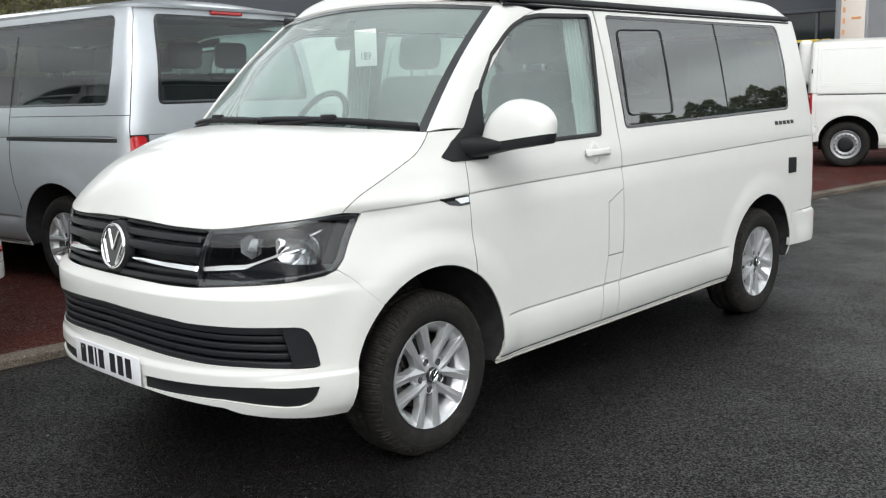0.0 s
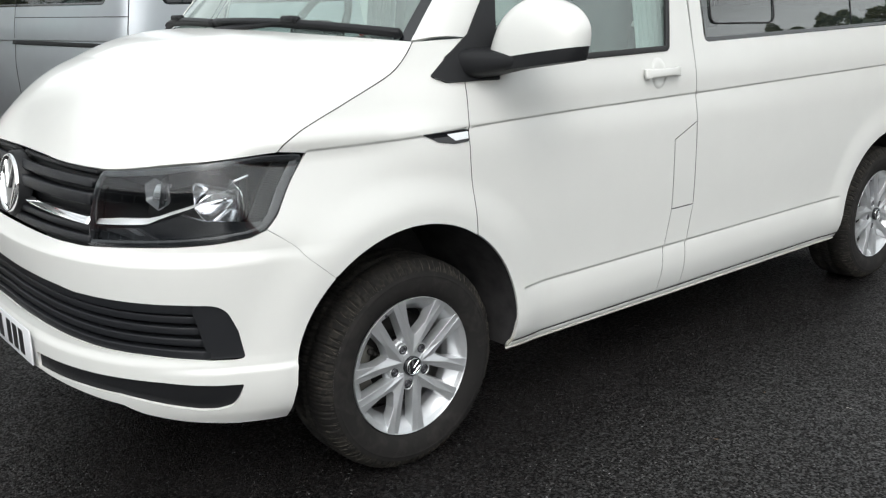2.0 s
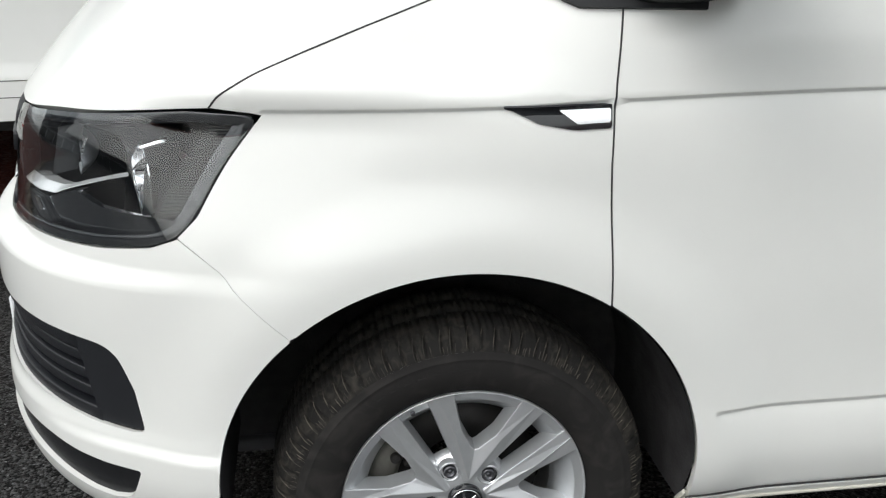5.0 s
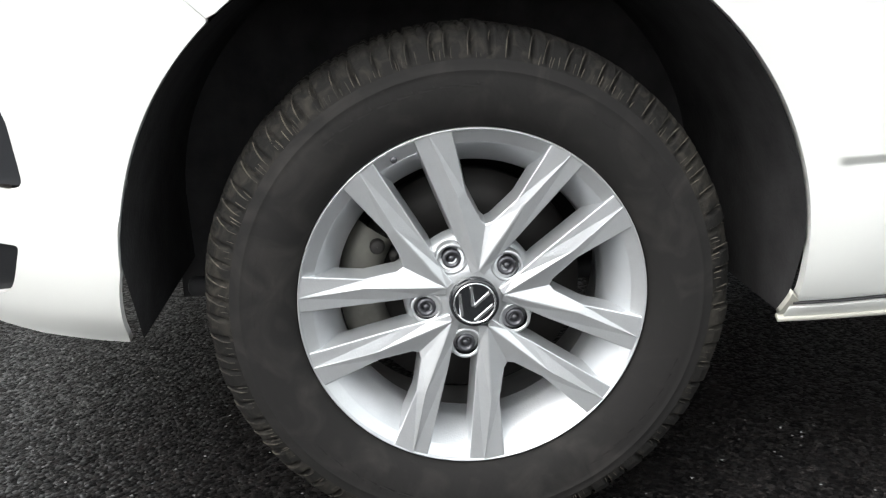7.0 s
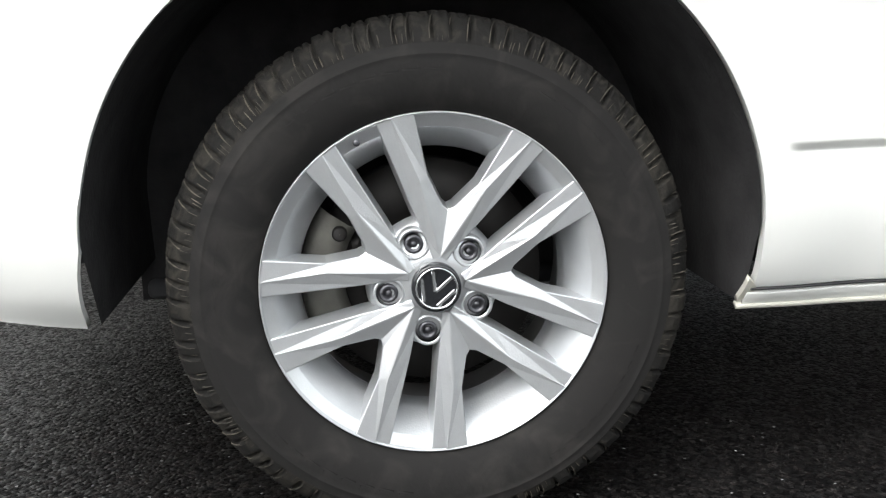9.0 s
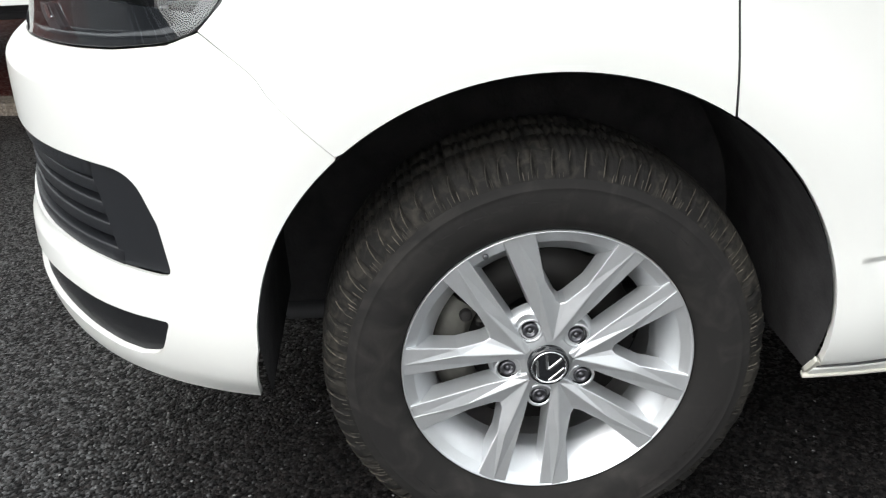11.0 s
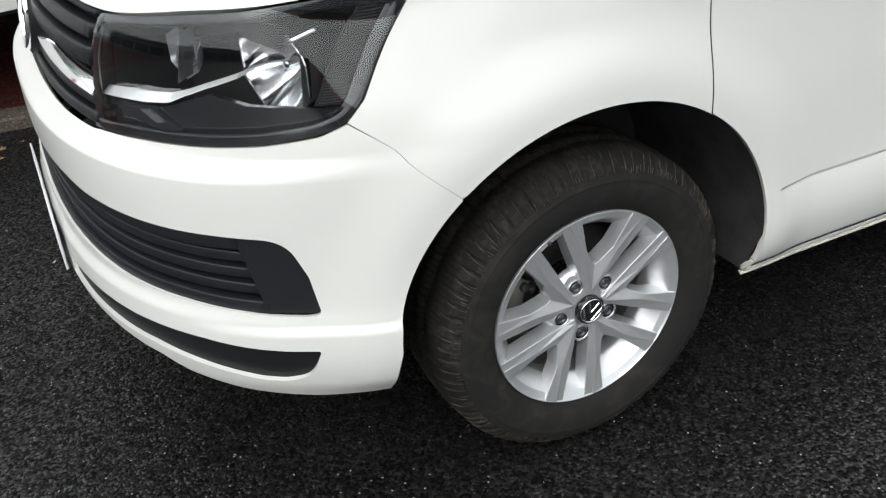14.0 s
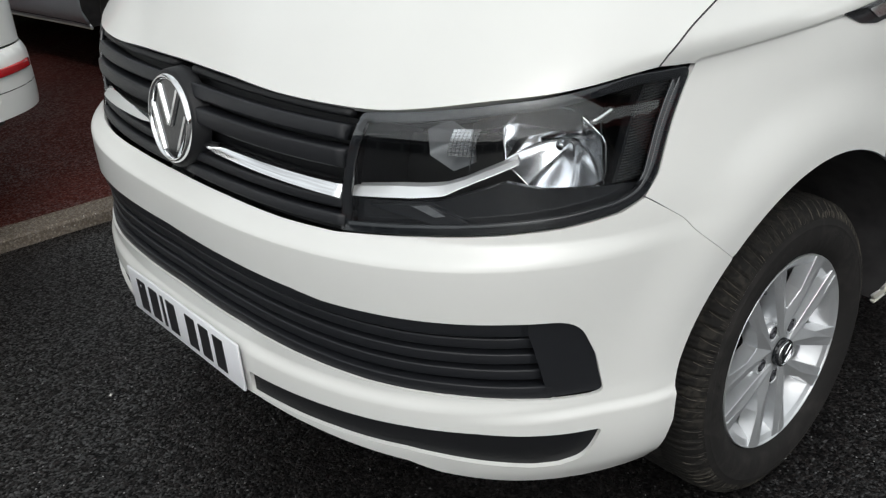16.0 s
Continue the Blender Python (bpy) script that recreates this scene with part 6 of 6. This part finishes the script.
# ---- round about ----
CLAD = material("grey_cladding", (0.30, 0.31, 0.33), 0.5, 0.2, 0, 0.08, 3)
DARKCLAD = material("dark_cladding", (0.060, 0.066, 0.078), 0.45, 0, 0, 0.12, 3)
BRICK = material("buff_brick", (0.24, 0.20, 0.165), 0.85, 0, 0, 0.25, 14, 0.004, 40)
ROOFRED = material("red_roof_sheet", (0.23, 0.045, 0.035), 0.6, 0, 0, 0.2, 4)
SHOPGLASS = material("dark_shop_glass", (0.012, 0.018, 0.018), 0.08, 0, 0.6, 0.3, 1.5)
YELLOW = material("yellow_strip", (0.62, 0.46, 0.06), 0.5, 0, 0, 0.1, 8)
SIGN = material("sign_sheet", (0.72, 0.66, 0.60), 0.6, 0, 0, 0.05, 6)
ORANGE = material("orange_print", (0.72, 0.33, 0.14), 0.6, 0, 0, 0.1, 8)
LEAF = material("hedge_leaf", (0.085, 0.088, 0.026), 0.6, 0, 0, 0.5, 2.5)
STEM = material("hedge_wood", (0.045, 0.043, 0.022), 0.9, 0, 0, 0.3, 8)


def shop(name, label, m, width, depth, height, wall, roof, bays, fascia):
    """A long building: walls, roof with overhang, fascia, glazed bays with frames."""
    b = thing(name, label, "building", m)
    part("wall", box(0, depth / 2, height / 2, width, depth, height), wall, b)
    part("roof", box(0, depth / 2, height + 0.16, width + 0.8, depth + 0.8, 0.30, 0.05), roof, b)
    part("fascia", box(0, -0.16, height - 0.45, width + 0.1, 0.30, 0.75, 0.03), fascia, b)
    w = width / bays
    for k in range(bays):
        x = -width / 2 + w * (k + 0.5)
        win = part("window", box(x, -0.03, 1.55, w * 0.86, 0.08, 2.7), SHOPGLASS, b, "dark shop window")
        for dx in (-0.43, 0.0, 0.43):
            part("frame", box(x + dx * w, -0.09, 1.55, 0.07, 0.07, 2.76, 0.01), DARKCLAD, win)
        for z in (0.20, 2.90):
            part("frame", box(x, -0.10, z, w * 0.90, 0.09, 0.07, 0.01), DARKCLAD, win)
    return b


shop("showroom", "dark glazed showroom with grey cladding behind the vans", pose(-8.0, 19.5, 0, 0, 0, 4), 15.0, 10.0, 5.6, DARKCLAD, CLAD, 5, DARKCLAD)
ent = thing("showroom_entrance", "grey clad entrance block beside the showroom", "building", pose(-2.7, 19.2, 0, 0, 0, 4))
part("wall", box(0, 5.0, 3.2, 3.4, 10.0, 6.4), CLAD, ent)
part("roof", box(0, 5.0, 6.5, 3.8, 10.6, 0.26, 0.05), DARKCLAD, ent)
part("fascia", box(0.45, -0.06, 3.55, 2.4, 0.14, 0.5, 0.03), ROOFRED, ent)
win = part("window", box(0.75, -0.03, 1.5, 1.5, 0.08, 2.4), SHOPGLASS, ent)
part("frame", box(0.75, -0.08, 1.5, 0.07, 0.07, 2.4, 0.01), DARKCLAD, win)
lite = thing("light_strip", "yellow strip along the showroom front", "sign", pose(-4.95, 18.2, 2.20, 0, 0, 4))
part("strip", box(0, 0, 0, 1.6, 0.06, 0.055, 0.01), YELLOW, lite)
part("bracket", box(0.6, 0.55, 0, 0.05, 1.2, 0.05, 0.01), DARKCLAD, lite)
part("bracket", box(-0.6, 0.55, 0, 0.05, 1.2, 0.05, 0.01), DARKCLAD, lite)
ban = thing("banner_sign", "tall pale banner with orange printed bars on a post", "sign", pose(-3.64, 18.0, 0, 0, 0, 6))
part("sheet", box(0, 0, 2.9, 0.46, 0.04, 3.4, 0.01), SIGN, ban)
part("post", box(-0.25, 0.03, 2.3, 0.06, 0.06, 4.6, 0.01), CLAD, ban)
part("post", box(0.25, 0.03, 2.3, 0.06, 0.06, 4.6, 0.01), CLAD, ban)
for k in range(12):
    part("printed_bar", box(-0.165, -0.024, 1.45 + 0.22 * k, 0.045, 0.008, 0.10), ORANGE, ban)
for z in (1.6, 2.1, 2.6, 3.1):
    part("printed_bar", box(0.07, -0.024, z, 0.18, 0.008, 0.045), ORANGE, ban)
shop("workshop", "dark grey workshop behind the forecourt", pose(-13.5, 13.5, 0, 0, 0, 82), 9.0, 8.0, 6.0, DARKCLAD, CLAD, 3, DARKCLAD)
shop("warehouse", "low buff brick units with a red sheet roof", pose(26.0, 6.0, 0, 0, 0, -92), 46.0, 10.0, 3.6, BRICK, ROOFRED, 11, ROOFRED)
# Building out of view, added to darken what the paint and lenses mirror.
shop("trade_units", "unseen grey clad trade units, added for reflections", pose(4.0, -30.0, 0, 0, 0, 178), 52.0, 10.0, 4.4, CLAD, DARKCLAD, 12, DARKCLAD)


def hedge(name, label, m, length, high, deep, count, leaf=1.0, rough=1.0):
    """A clipped hedge: woody core, with leaves that stand out unevenly."""
    h = thing(name, label, "hedge", m)
    part("core", grid(lambda s, t: np.stack((length * (s - 0.5), deep * 0.36 * np.sin(np.pi * (1 - t)) * 0 + deep * 0.33 * np.cos(np.pi * t), high * 0.9 * np.sin(np.pi * t)), -1), 24, 12), STEM, h)
    r = np.random.RandomState(3)
    a = r.uniform(0, np.pi, count)
    x = r.uniform(-length / 2, length / 2, count)
    bump = 1 + rough * (0.14 * np.sin(x * 1.9) + 0.10 * np.sin(x * 4.7 + a * 3) + r.uniform(-0.12, 0.08, count))
    c = np.stack((x, deep * 0.45 * np.cos(a) * bump, high * np.sin(a) ** 0.7 * bump), -1)
    d1, d2 = r.normal(size=(count, 3)), r.normal(size=(count, 3))
    d1 /= np.linalg.norm(d1, axis=1, keepdims=True)
    d2 = np.cross(d1, d2)
    d2 /= np.linalg.norm(d2, axis=1, keepdims=True)
    s = leaf * r.uniform(0.022, 0.055, count)[:, None]
    v = np.stack((c - d1 * s, c + d2 * s * 0.5, c + d1 * s, c - d2 * s * 0.5), 1).reshape(-1, 3)
    tagged(part("leaves", mesh("leaves", v, np.arange(4 * count).reshape(-1, 4), flat_from=0), LEAF, h), kind="stuff")
    return h


hedge("hedge", "overgrown olive green hedge behind the parked vans", pose(-13.0, 2.0, 0, 0, 0, 88), 13.0, 3.6, 2.4, 44000)

hedge("hedge", "tall green hedge at the far end of the car park", pose(15.0, 55.0, 0, 0, 0, -22), 30.0, 9.2, 6.0, 30000, 4.0, 0.35)

# litter in the gutter and on the asphalt
DRY = material("dry_leaf", (0.20, 0.13, 0.075), 0.8, 0, 0, 0.4, 60)
SCRAP = material("paper_scrap", (0.55, 0.54, 0.50), 0.8, 0, 0, 0.2, 60)


def scrap(name, label, cat, x, y, z, size, mat, k):
    r = np.random.RandomState(k)
    a = np.sort(r.uniform(0, 2 * np.pi, 9))
    q = np.stack((np.cos(a) * size * r.uniform(0.5, 1, 9), np.sin(a) * size * 0.55 * r.uniform(0.5, 1, 9)), -1)
    v = [(0, 0, size * 0.16)] + [(b[0], b[1], size * abs(r.normal()) * 0.10 + 0.001) for b in q]
    me = mesh(name, v, [(0, 1 + j, 1 + (j + 1) % 9) for j in range(9)], flat_from=0)
    o = part(name, me, mat)
    o.matrix_world = pose(x, y, z, 0, 0, r.uniform(0, 360))
    return tagged(o, label, cat, "litter")


for k, (x, y, s) in enumerate(((-1.66, -0.20, 0.045), (-1.60, -0.12, 0.030), (-1.64, -0.05, 0.022), (-1.58, -0.24, 0.055), (-1.50, -0.14, 0.03), (0.05, -0.42, 0.012), (-0.55, -0.05, 0.010), (0.55, -0.62, 0.009), (1.45, 1.75, 0.010),
                               (1.62, 2.30, 0.012), (2.0, 2.9, 0.014), (1.35, 2.2, 0.009), (-0.86, 9.60, 0.08), (1.75, 1.45, 0.010), (1.7, 3.4, 0.012), (1.25, -0.05, 0.008), (1.40, 0.25, 0.008), (1.15, 0.05, 0.007))):
    if k % 3:
        scrap("dry_leaf", "curled brown leaf lying on the asphalt", "leaf", x, y, 0.002, s, DRY, k)
    else:
        scrap("paper_scrap", "small pale scrap of paper on the asphalt", "litter", x, y, 0.002, s, SCRAP, k)
